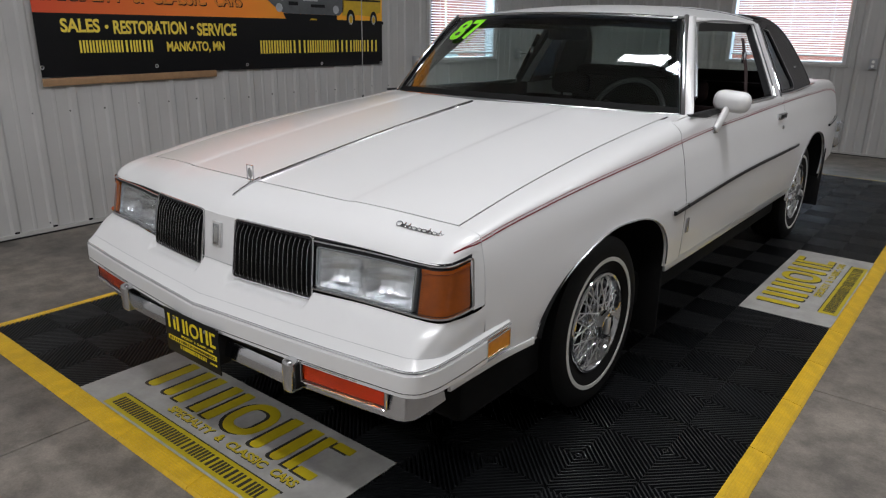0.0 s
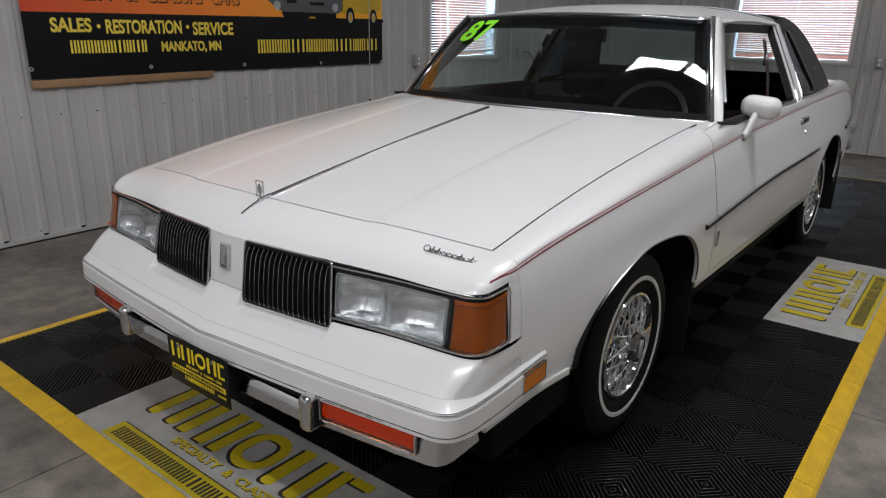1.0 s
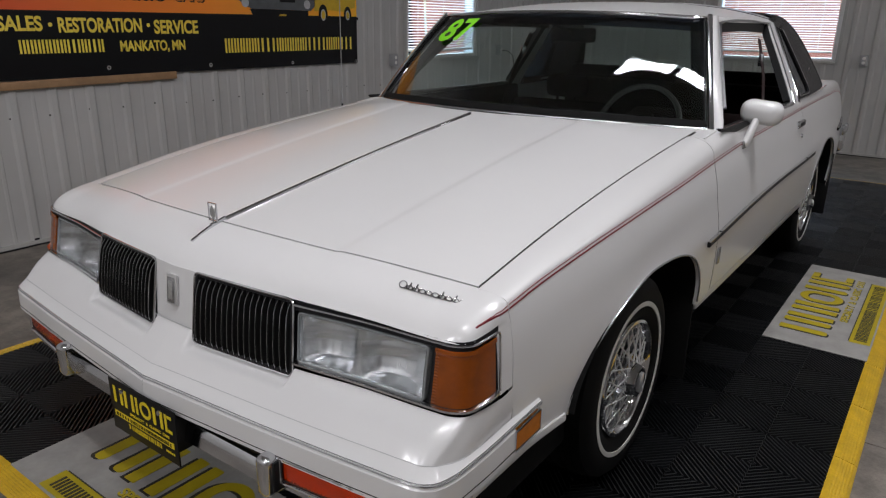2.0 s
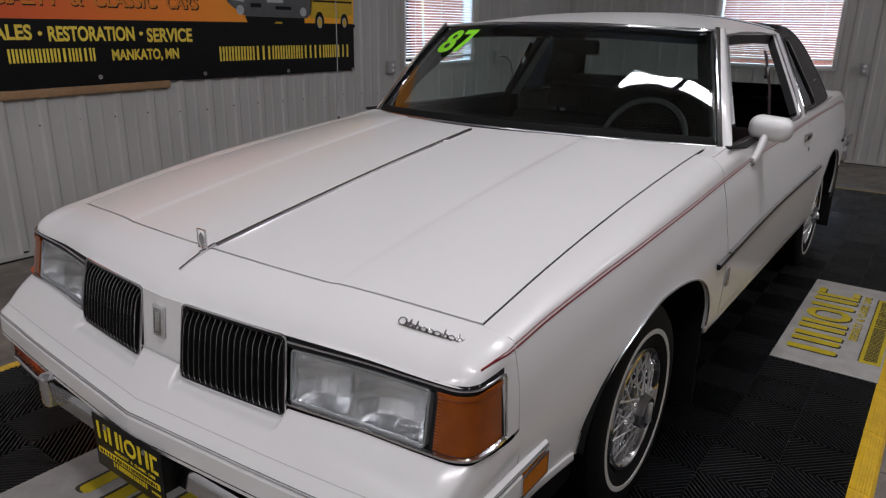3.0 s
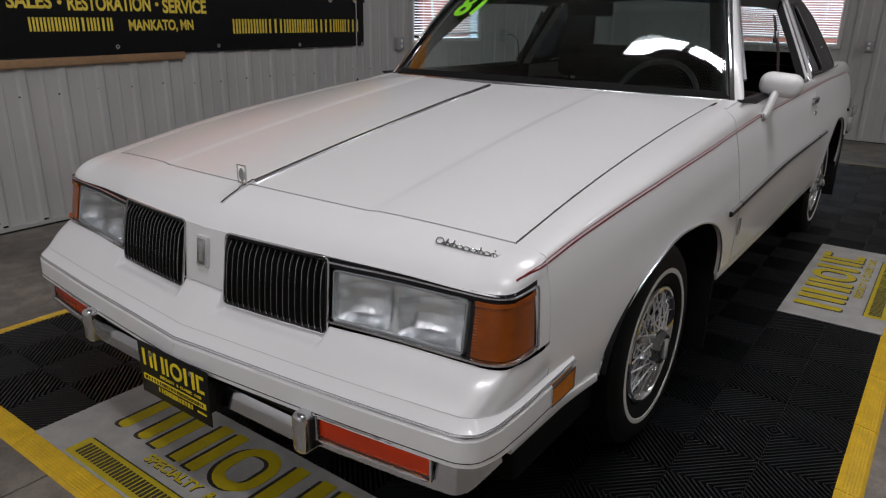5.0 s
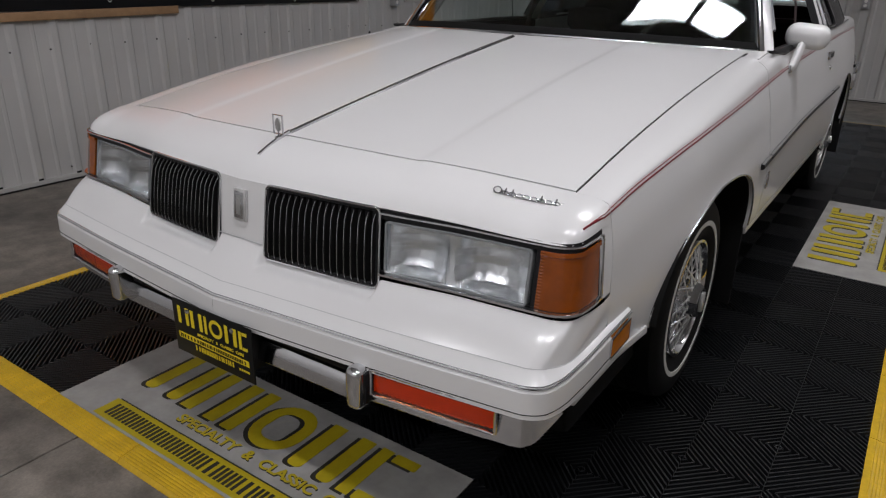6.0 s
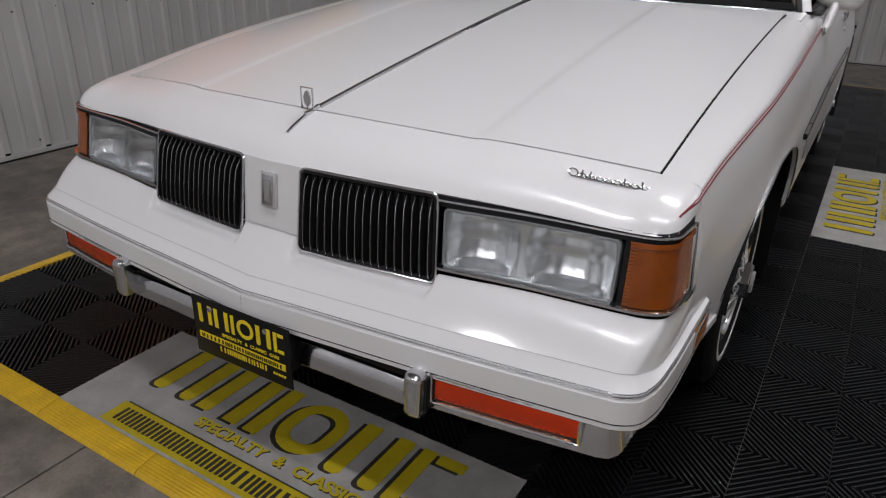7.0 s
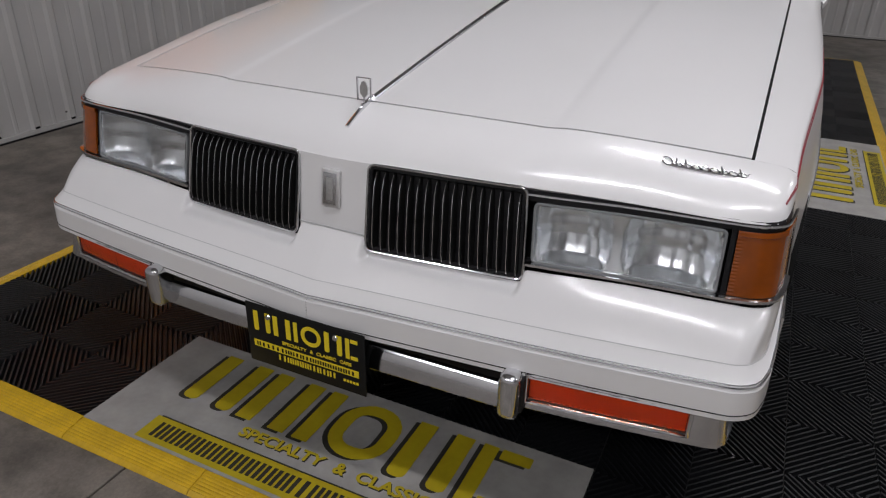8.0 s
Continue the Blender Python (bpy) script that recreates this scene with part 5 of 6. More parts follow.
rows = [[roof_p(u, y) for u in spaced(-1, 1, 24)] for y in spaced(2.05, 3.14, 14)]
part("roof", thick(surface(rows), 0.03), PAINT, car, "white painted front roof", angle=50)
rows = [[roof_p(u, y) + Vector((0, 0, 0.006)) for u in spaced(-1.01, 1.01, 24)] for y in spaced(3.14, 3.32, 6)]
vinyl = part("vinyl_roof", thick(surface(rows), 0.03), VINYL, car, "grained black vinyl rear roof", angle=50)
part("vinyl_edge_trim", sweep([roof_p(u, 3.14) + Vector((0, 0, 0.006)) for u in spaced(-1, 1, 24)], flat_profile(0.02, 0.006)), STEEL, vinyl, "bright band across the roof")

REAR_EDGE = line3((3.905, 1.03), (3.895, 1.08), (3.84, 1.19), (3.76, 1.295), (3.64, 1.366), (3.48, 1.408), (3.32, 1.424))
GL = lambda z: 0.855 - 0.20 * ((z - 0.99) / 0.39) ** 1.05 if z > 0.99 else 0.855    # side glass leans in


def side_wall(s, outline, d, bm=None, out=0.0):
    """A thick piece of the leaning cabin side with the outline (y, z)."""
    bm2 = bmesh.new()
    a = [bm2.verts.new((s * (GL(z) + out), y, z)) for y, z in outline]
    b = [bm2.verts.new((s * (GL(z) + out - d), y, z)) for y, z in outline]
    bm2.faces.new(a), bm2.faces.new(b[::-1])
    for i in range(len(outline)):
        j = (i + 1) % len(outline)
        bm2.faces.new((a[i], b[i], b[j], a[j]))
    bmesh.ops.recalc_face_normals(bm2, faces=bm2.faces)
    return join(bm, bm2)


def strip_wall(s, front, rear, d, n=10, out=0.0):
    """Between two lines of (y, z), from the foot to the roof."""
    f, r = line3(*front), line3(*rear)
    bm = bmesh.new()
    o, i = [], []
    for t in spaced(0, 1, n):
        a, b = f(t), r(t)
        m = [(a[0] + (b[0] - a[0]) * k / 3, a[1] + (b[1] - a[1]) * k / 3) for k in range(4)]
        o.append([Vector((s * (GL(z) + out), y, z)) for y, z in m])
        i.append([Vector((s * (GL(z) + out - d), y, z)) for y, z in m[::-1]])
    rows = [a + b + [a[0]] for a, b in zip(o, i)]
    surface(rows, bm)
    bmesh.ops.remove_doubles(bm, verts=bm.verts, dist=1e-5)
    bmesh.ops.recalc_face_normals(bm, faces=bm.faces)
    return bm


for s in SIDES:
    # windshield pillar, rising into the roof rail
    fr = [ws(s * 1.0, v) for v in spaced(-0.02, 1.02, 12)]
    bm = bmesh.new()
    rows = []
    for k, p in enumerate(fr):
        v = -0.02 + 1.04 * k / 12
        q = Vector((s * (GL(p.z) - 0.004 * (1 - v)), p.y + 0.030 + 0.125 * v, p.z + 0.004))
        m = (p + q) / 2 + Vector((s * 0.016, -0.006, 0.006))
        rows.append([p, p + (m - p) * 0.55 + Vector((s * 0.006, 0, 0)), m, q + (m - q) * 0.4 + Vector((s * 0.004, 0, 0)), q, q + Vector((-s * 0.05, 0.0, 0)), p + Vector((-s * 0.03, 0.03, -0.01)), p])
    surface(rows, bm)
    bmesh.ops.remove_doubles(bm, verts=bm.verts, dist=1e-5)
    bmesh.ops.recalc_face_normals(bm, faces=bm.faces)
    bmesh.ops.holes_fill(bm, edges=[e for e in bm.edges if e.is_boundary])
    bmesh.ops.recalc_face_normals(bm, faces=bm.faces)
    part("windshield_pillar", bm, PAINT, car, angle=60)
    lining = [p + Vector((-s * 0.040, 0.030, -0.012)) for p in fr[1:]]
    part("pillar_lining", sweep(lining, flat_profile(0.075, 0.010), up=(0, -0.7, 0.7)), DASH, car, "dark inner trim of the windshield pillar")
    pts = [p + Vector((s * (0.003 + 0.006 * k / 12), -0.010 + 0.003 * k / 12, 0.008 - 0.001 * k / 12)) for k, p in enumerate(fr)]
    part("pillar_moulding", sweep(pts, [(-0.011, -0.005), (0.011, -0.005), (0.009, 0.003), (0.0, 0.005), (-0.009, 0.003)], up=(s * 0.55, -0.65, 0.5)), CHROME, car, "polished strip along the windshield pillar")
    ends = [Vector((s * (GL(p.z) + 0.004), p.y + 0.030 + 0.136 * k / 12, p.z + 0.004)) for k, p in enumerate(fr)]
    rail = [Vector((s * (GL(1.376) + 0.004), y, 1.376 + 0.008 * math.sin(math.pi * (y - 2.15) / 0.975))) for y in spaced(2.30, 3.125, 14)]
    part("window_trim", sweep(ends[2:-1] + rail, round_profile(0.007, 6), up=(s, 0, 0)), STEEL, car, "bright side window surround")
    inner = [p + Vector((-s * 0.03, 0.024, -0.008)) for p in ends[2:-1]] + [p + Vector((-s * 0.026, 0, -0.026)) for p in rail] + [Vector((s * (GL(z) - 0.022), 3.012 + 0.090 * (z - 1.0) / 0.355, z)) for z in spaced(1.355, 1.0, 8)]
    part("window_lining", sweep(inner, [(-0.020, -0.016), (0.020, -0.016), (0.020, 0.016), (-0.020, 0.016)], up=(s, 0, 0)), BLACK, car)
    # roof rail
    rows = [[roof_p(s, y) + Vector((-s * 0.002, 0, 0.001)), roof_p(s, y) + Vector((s * 0.012, 0, -0.012)), Vector((s * (GL(1.376) + 0.008), y + (0.05 if y < 2.4 else 0), 1.376)), Vector((s * (GL(1.376) - 0.05), y, 1.374))] for y in spaced(2.06, 3.16, 14)]
    part("roof_rail", thick(surface(rows, flip=s < 0), 0.006), PAINT, car, angle=60)
    # centre pillar, opera window, vinyl quarter
    part("centre_pillar", strip_wall(s, [(3.03, 0.985), (3.12, 1.384)], [(3.155, 0.985), (3.23, 1.384)], 0.035, out=0.004), PAINT, car, "wide bright centre pillar")
    part("pillar_trim", sweep([Vector((s * (GL(z) + 0.006), 3.036 + 0.090 * (z - 0.985) / 0.40, z)) for z in spaced(0.985, 1.384, 10)], round_profile(0.005, 6), up=(s, 0, 0)), CHROME, car)
    part("pillar_trim", sweep([Vector((s * (GL(z) + 0.006), 3.155 + 0.075 * (z - 0.985) / 0.40, z)) for z in spaced(0.985, 1.384, 10)], round_profile(0.006, 6), up=(s, 0, 0)), CHROME, car)
    o_f = lambda z: 3.185 + 0.075 * (z - 0.985) / 0.40
    o_r = lambda z: 3.475 - 0.115 * ((z - 1.02) / 0.335) ** 1.15 if z > 1.02 else 3.475
    win = [(o_f(1.015), 1.015)] + [(o_r(1.02) - 0.045 + 0.045 * math.sin(radians(a)), 1.06 - 0.045 * math.cos(radians(a))) for a in (0, 30, 60, 90)] + [(o_r(z) , z) for z in (1.12, 1.18, 1.24, 1.30, 1.345)] + [(o_f(1.356), 1.356)]
    quarter_glass = part("opera_window", side_wall(s, win, 0.006, out=0.003), TINT, car, "narrow opera window")
    part("opera_trim", sweep([Vector((s * (GL(z) + 0.006), y, z)) for y, z in win], round_profile(0.0075, 6), closed=True, up=(s, 0, 0)), BLACK, quarter_glass)
    part("opera_bright_line", sweep([Vector((s * (GL(z) + 0.012), y, z)) for y, z in win], round_profile(0.0028, 6), closed=True, up=(s, 0, 0)), CHROME, quarter_glass)
    # vinyl round the opera window
    rear = REAR_EDGE
    ring_in = line3((3.475, 1.0), (o_r(1.06) + 0.01, 1.06), (o_r(1.18) + 0.012, 1.18), (o_r(1.345) + 0.012, 1.357), (o_f(1.36), 1.368), (o_f(1.38), 1.392), (3.20, 1.414))
    rows = []
    for t in spaced(0, 1, 16):
        a, b = ring_in(t), rear(min(1, t * 1.0))
        rows.append([Vector((s * (GL(a[1] + (b[1] - a[1]) * k / 5) + 0.006 + 0.012 * math.sin(math.pi * k / 5)), a[0] + (b[0] - a[0]) * k / 5, a[1] + (b[1] - a[1]) * k / 5)) for k in range(6)])
    part("vinyl_quarter", thick(surface(rows, flip=s < 0), 0.03), VINYL, vinyl, angle=50)
    bm = side_wall(s, [(o_f(1.0), 0.975), (3.93, 0.99), (3.93, 1.045), (3.46, 1.02), (o_f(1.0), 1.012)], 0.03, out=0.003)
    part("vinyl_foot", bm, VINYL, vinyl)
    part("vinyl_trim", sweep([Vector((s * (GL(1.0) + 0.010), y, 1.0 + 0.05 * max(0, (y - 3.4)) ** 1.2)) for y in spaced(3.17, 3.95, 12)], round_profile(0.005, 6)), CHROME, vinyl)
    part("roof_script", box((0.003, 0.055, 0.012), (s * (GL(1.14) + 0.022), 3.62, 1.135), bevel=0.001), STEEL, vinyl, "small bright roof script")
    # belt line: sweep strip and door top
    part("belt_trim", sweep([Vector((s * 0.861, y, 0.994)) for y in spaced(1.80, 2.99, 10)], flat_profile(0.012, 0.014)), STEEL, car, "bright belt strip with dark seal")
    part("belt_seal", sweep([Vector((s * 0.845, y, 0.992)) for y in spaced(1.76, 3.1, 10)], flat_profile(0.022, 0.014)), BLACK, car)
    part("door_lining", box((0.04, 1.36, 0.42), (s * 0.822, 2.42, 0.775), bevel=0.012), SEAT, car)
    rows = [[Vector((s * x, y, z)) for x, y, z in r] for r in (((0.862, 1.72, 1.004), (0.866, 1.90, 1.004), (0.867, 2.10, 1.003), (0.866, 2.36, 1.000)), ((0.864, 1.72, 0.998), (0.880, 1.895, 0.980), (0.878, 2.03, 0.985), (0.870, 2.36, 0.995)))]
    louvre = part("sail_louvre", thick(surface(rows, flip=s > 0), 0.008), BLACK, car, "black ribbed trim under the window")
    for k in (0.3, 0.55, 0.8):
        line = [Vector(rows[0][i]).lerp(rows[1][i], k) + Vector((s * 0.003, 0, 0.003)) for i in range(4)]
        part("louvre_rib", sweep(line, round_profile(0.0014, 6)), BLACK, louvre)

# rear window and the vinyl round it, rounding off the roof's end
def tail(x, t):
    p = REAR_EDGE(t)
    edge = GL(p[1]) + 0.012
    k = abs(x) / edge
    return Vector((x, p[0] + 0.055 * (1 - k ** 3), p[1] + (0.03 * t) * (1 - k ** 2.6)))


REAR_W = lambda t: 0.75 - 0.13 * t / 0.66
rows = [[tail(REAR_W(t) * x, t) for x in spaced(-1, 1, 14)] for t in spaced(0.0, 0.66, 8)]
part("rear_window", thick(surface(rows, flip=True), 0.005), GLASS, car, "clear rear window")
rows = [[tail(f * (GL(REAR_EDGE(t)[1]) + 0.012), t) for f in spaced(-1, 1, 20)] for t in spaced(0.66, 1.0, 7)]
part("vinyl_header", thick(surface(rows, flip=True), 0.02), VINYL, vinyl)
for s in SIDES:
    rows = [[tail(s * (REAR_W(t) + (GL(REAR_EDGE(t)[1]) + 0.012 - REAR_W(t)) * f), t) for f in spaced(0, 1, 5)] for t in spaced(0, 0.66, 10)]
    part("rear_pillar", thick(surface(rows, flip=s > 0), 0.02), VINYL, vinyl)
rows = [[Vector((x, y, 1.032)) for x in spaced(-0.78, 0.78, 8)] for y in (3.45, 3.7, 3.90)]
part("parcel_shelf", thick(surface(rows), 0.02), SEAT, car)

# ---- cabin ----
bm = bmesh.new()
prof = line3((1.62, 0.99), (1.80, 1.005), (1.95, 0.995), (2.02, 0.955), (2.04, 0.86), (2.02, 0.70))
rows = [[Vector((x, p[0], p[1] - 0.012 * (abs(x) / 0.75) ** 2)) for x in spaced(-0.78, 0.78, 14)] for p in (prof(t) for t in spaced(0, 1, 14))]
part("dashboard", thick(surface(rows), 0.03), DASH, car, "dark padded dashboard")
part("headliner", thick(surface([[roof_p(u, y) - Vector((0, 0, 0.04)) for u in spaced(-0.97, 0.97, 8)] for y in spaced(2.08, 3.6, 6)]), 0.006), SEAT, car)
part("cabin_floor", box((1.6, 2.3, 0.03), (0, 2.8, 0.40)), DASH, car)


def seat(x, y, w, back_z, head):
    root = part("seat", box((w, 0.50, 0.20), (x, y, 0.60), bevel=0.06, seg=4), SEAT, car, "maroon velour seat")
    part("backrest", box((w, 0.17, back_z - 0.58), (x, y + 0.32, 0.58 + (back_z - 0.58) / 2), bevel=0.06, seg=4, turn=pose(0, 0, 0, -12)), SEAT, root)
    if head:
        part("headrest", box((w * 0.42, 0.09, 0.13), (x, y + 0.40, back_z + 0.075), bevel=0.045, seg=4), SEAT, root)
        for d in (-0.06, 0.06):
            part("headrest_post", box((0.012, 0.012, 0.10), (x + d, y + 0.40, back_z + 0.0)), CHROME, root)
    return root


for sx in (-0.38, 0.38):
    seat(sx, 2.55, 0.64, 0.93, True)
seat(0, 3.30, 1.42, 1.10, False)
# steering wheel
c, turn = Vector((0.38, 2.16, 0.93)), pose(0, 0, 0, 62)
wheel_ring = [c + turn.to_3x3() @ Vector((0.185 * math.cos(a), 0.185 * math.sin(a), 0)) for a in spaced(0, 2 * math.pi, 36)[:-1]]
steer = part("steering_wheel", sweep(wheel_ring, round_profile(0.012, 8), closed=True, up=turn.to_3x3() @ Vector((0, 0, 1))), STEER, car, "grey thin-rimmed steering wheel")
part("wheel_hub", moved(box((0.13, 0.11, 0.04), bevel=0.015), Matrix.Translation(c) @ turn), DASH, steer)
for a in (0, 180, 250, 290):
    d = turn.to_3x3() @ Vector((math.cos(radians(a)), math.sin(radians(a)), 0))
    part("wheel_spoke", sweep([c + d * 0.03, c + d * 0.18], round_profile(0.009, 6), up=(0.1, 0.2, 1)), DASH, steer)
part("steering_column", sweep([c, c + Vector((0, -0.30, -0.14))], round_profile(0.035, 10), up=(1, 0, 0)), DASH, steer)
part("rear_view_mirror", box((0.22, 0.03, 0.062), (0.085, 2.04, 1.312), bevel=0.014, seg=3), BLACK, car, "inside mirror on the windshield")
part("mirror_stalk", sweep([Vector((0.02, 1.93, 1.365)), Vector((0.08, 2.035, 1.325))], round_profile(0.008, 6), up=(1, 0, 0)), BLACK, car)
for s in SIDES:
    part("seat_belt", sweep([Vector((s * 0.66, 2.98, 1.30)), Vector((s * 0.72, 2.92, 1.12)), Vector((s * 0.76, 2.86, 0.90)), Vector((s * 0.74, 2.82, 0.60))], flat_profile(0.004, 0.045), up=(0, 1, 0)), BELT, car, "dark red seat belt")
    part("belt_buckle", box((0.02, 0.03, 0.06), (s * 0.69, 2.945, 1.20), bevel=0.004), STEEL, car)

# painted year on the glass
for figure, mid in (("8", 0.25), ("7", 0.77)):
  year = letters(figure, 1.0, 0.0, 0.47)
  bmesh.ops.subdivide_edges(year, edges=year.edges[:], cuts=1)
  for v in year.verts:
    a, b = v.co.x + mid, v.co.y + 0.5
    low_u, high_u = -0.81 + 0.35 * a, -0.79 + 0.255 * a
    v.co = ws(low_u + (high_u - low_u) * b, 0.635 + 0.275 * b) + Vector((-0.004, -0.010, 0.008))
  part("year_figure", year, GREEN, windshield, "bright green hand-painted figure")

# ---- wheels: tyre, whitewall, wire cover ----
wheel = new("wheel")
wheel.parent = car
wheel["label"] = "whitewall tyre with chrome wire wheel cover"
tyre = part("tyre", lathe([(0.178, -0.085), (0.20, -0.100), (0.255, -0.108), (0.295, -0.104), (0.318, -0.088), (0.324, -0.05), (0.325, 0.0), (0.324, 0.05), (0.318, 0.088), (0.300, 0.103), (0.272, 0.108), (0.245, 0.108), (0.205, 0.100), (0.186, 0.088), (0.178, 0.070)], 64), RUBBER, wheel)
for r in (0.06, 0.02, -0.02, -0.06):
    part("tread_groove", lathe([(0.3255, r - 0.004), (0.3262, r), (0.3255, r + 0.004)], 64), DARK, wheel)
part("whitewall", lathe([(0.2325, 0.1065), (0.233, 0.1092), (0.2405, 0.1098), (0.2475, 0.1092), (0.248, 0.1065)], 72), WHITEWALL, wheel, "narrow white tyre stripe")
part("rim_ring", lathe([(0.186, 0.086), (0.190, 0.094), (0.187, 0.100), (0.178, 0.101), (0.170, 0.094), (0.160, 0.070)], 72), CHROME, wheel, "chrome outer ring")
part("dish", lathe([(0.0, 0.030), (0.06, 0.028), (0.12, 0.034), (0.150, 0.050), (0.166, 0.078)], 48), DISH, wheel)
for k in range(44):
    a = 2 * math.pi * k / 44
    off = (0.62 if k % 2 else -0.62)
    layer = k % 4 < 2
    r0, h0 = (0.054, 0.112) if layer else (0.058, 0.070)
    r1, h1 = (0.168, 0.086) if layer else (0.165, 0.076)
    p, q = Vector((h0, r0 * math.cos(a + off), r0 * math.sin(a + off))), Vector((h1, r1 * math.cos(a), r1 * math.sin(a)))
    bm = sweep([p, q], round_profile(0.0027, 5), up=(1, 0.01, 0.02))
    part("wire_spoke", box((0.008, 0.008, 0.008), q, bevel=0.002, seg=1, bm=bm), ANODISED, wheel)
hub = part("hub", lathe([(0.062, 0.055), (0.058, 0.095), (0.053, 0.128), (0.047, 0.136), (0.038, 0.137)], 8), CHROME, wheel)
part("hub_cup", lathe([(0.039, 0.137), (0.036, 0.126), (0.0, 0.124)], 32), BLACK, wheel)
part("hub_bar", box((0.016, 0.024, 0.062), (0.136, 0, 0), bevel=0.003, turn=pose(0, 0, 0, 8)), ANODISED, wheel, "bright bar in the hub")
for k in range(5):
    a = 2 * math.pi * k / 5
    part("wheel_nut", moved(lathe([(0.0, 0.012), (0.006, 0.011), (0.008, 0.0)], 6), Matrix.Translation((0.032, 0.075 * math.cos(a), 0.075 * math.sin(a)))), CHROME, wheel)


def wheel_at(s, y, spin, steer_deg=0):
    return pose(s * 0.785, y, 0.320, 0, 0, steer_deg + (0 if s > 0 else 180)) @ pose(0, 0, 0, spin)


wheel.matrix_basis = wheel_at(1, 0.970, -12)
copy_thing(wheel, wheel_at(-1, 0.970, 30))
copy_thing(wheel, wheel_at(1, 3.83, 50))
copy_thing(wheel, wheel_at(-1, 3.83, 80))

# ---- door mirror and aerial ----
bm = box((0.162, 0.105, 0.094), (0, 0, 0), bevel=0.041, seg=6)
for v in bm.verts:
    v.co.x *= 1 - 0.25 * max(0, v.co.y) / 0.06 * 0.5
mirror = part("door_mirror", moved(bm, Matrix.Translation((0.915, 2.09, 1.036)) @ pose(0, 0, 0, 0, 4, -6)), PAINT, car, "white rounded door mirror on a stalk")
part("mirror_glass", moved(box((0.118, 0.004, 0.064), bevel=0.0015, seg=2), Matrix.Translation((0.916, 2.1415, 1.036)) @ pose(0, 0, 0, 0, 4, -6)), CHROME, mirror)
part("mirror_arm", sweep([Vector((0.886, 1.985, 0.918)), Vector((0.895, 1.99, 0.930)), Vector((0.900, 2.02, 0.968)), Vector((0.905, 2.06, 1.01))], round_profile(0.020, 10, 0.8), up=(0, 1, 0)), PAINT, mirror)
part("mirror_foot", box((0.012, 0.05, 0.032), (0.889, 1.983, 0.918), bevel=0.005), STEEL, mirror)
part("aerial_base", lathe([(0.016, 0.0), (0.014, 0.008), (0.006, 0.014), (0.004, 0.03)], 16, axis="z"), BLACK, car).location = (-0.825, 1.49, 0.955)
part("aerial", sweep([Vector((-0.825, 1.49, 0.96)), Vector((-0.828, 1.495, 1.30)), Vector((-0.834, 1.502, 1.90))], round_profile(0.0022, 6), up=(0, 1, 0)), CHROME, car, "thin steel aerial on the fender")

# ---- banner on the left wall ----
bx = LEFT_X + 0.024
banner = tagged(new("banner"), "large black and orange vinyl banner screwed to the ribbed wall", "banner")


def sheet(y0, y1, z0, z1, x, waves, n=40):
    rows = [[Vector((x + waves * math.sin(9.0 * y + 2 * z) * math.sin(5 * y), y, z)) for y in spaced(y0, y1, n)] for z in spaced(z0, z1, 10)]
    return thick(surface(rows), 0.002)


B0, B1 = 0.742, 3.886
part("lower_field", sheet(B0, B1, 0.994, 1.392, bx, 0.0015), BANNER, banner, "black lower field")
part("upper_field", sheet(B0, B1, 1.392, 2.15, bx + 0.0005, 0.0015), BANNER_TOP, banner, "orange upper field")


def on_banner(bm, y, z, out=0.004):
    """From the xy plane onto the wall, reading towards +y."""
    return moved(bm, Matrix.Translation((bx + out, y, z)) @ Matrix(((0, 0, 1), (1, 0, 0), (0, 1, 0))).to_4x4())


part("banner_word", on_banner(letters("SALES", 0.088, 0.0004, 0.255), 1.025, 1.316), BANNER_TEXT, banner, "gold capital letters")
part("banner_word", on_banner(letters("RESTORATION", 0.090, 0.0004, 0.550), 1.520, 1.308), BANNER_TEXT, banner)
part("banner_word", on_banner(letters("SERVICE", 0.092, 0.0004, 0.345), 2.056, 1.299), BANNER_TEXT, banner)
for y in (1.199, 1.843):
    part("banner_dot", on_banner(moved(lathe([(0.0, 0.0008), (0.013, 0.0)], 14, axis="z"), Matrix.Translation((0, 0, 0))), y, 1.31), BANNER_TEXT, banner)
print_line("print_bar", -0.26, 0.26, -0.040, 0.040, 12, 3, lambda b: on_banner(b, 1.26, 1.183), BANNER_TEXT, banner)
part("banner_word", on_banner(letters("MANKATO, MN", 0.082, 0.0004, 0.485), 1.868, 1.172), BANNER_TEXT, banner)
print_line("print_bar", -0.69, 0.69, -0.052, 0.052, 25, 4, lambda b: on_banner(b, 3.135, 1.166), BANNER_TEXT, banner)
word_parts("word_shade", ["SPECIALTY", "&", "CLASSIC", "CARS"], 0.088, 1.53, lambda b: on_banner(b, 1.545, 1.508, 0.0035), BANNER, banner)
word_parts("banner_word", ["SPECIALTY", "&", "CLASSIC", "CARS"], 0.078, 1.52, lambda b: on_banner(b, 1.54, 1.511), BANNER_RUST, banner)
# printed picture of two muscle cars: plain flat shapes
def flat(outline, mat, out, label="", name="print_shape"):
    part(name, on_banner(slab(outline, 0, 0.0006), 0, 0, out), mat, banner, label)


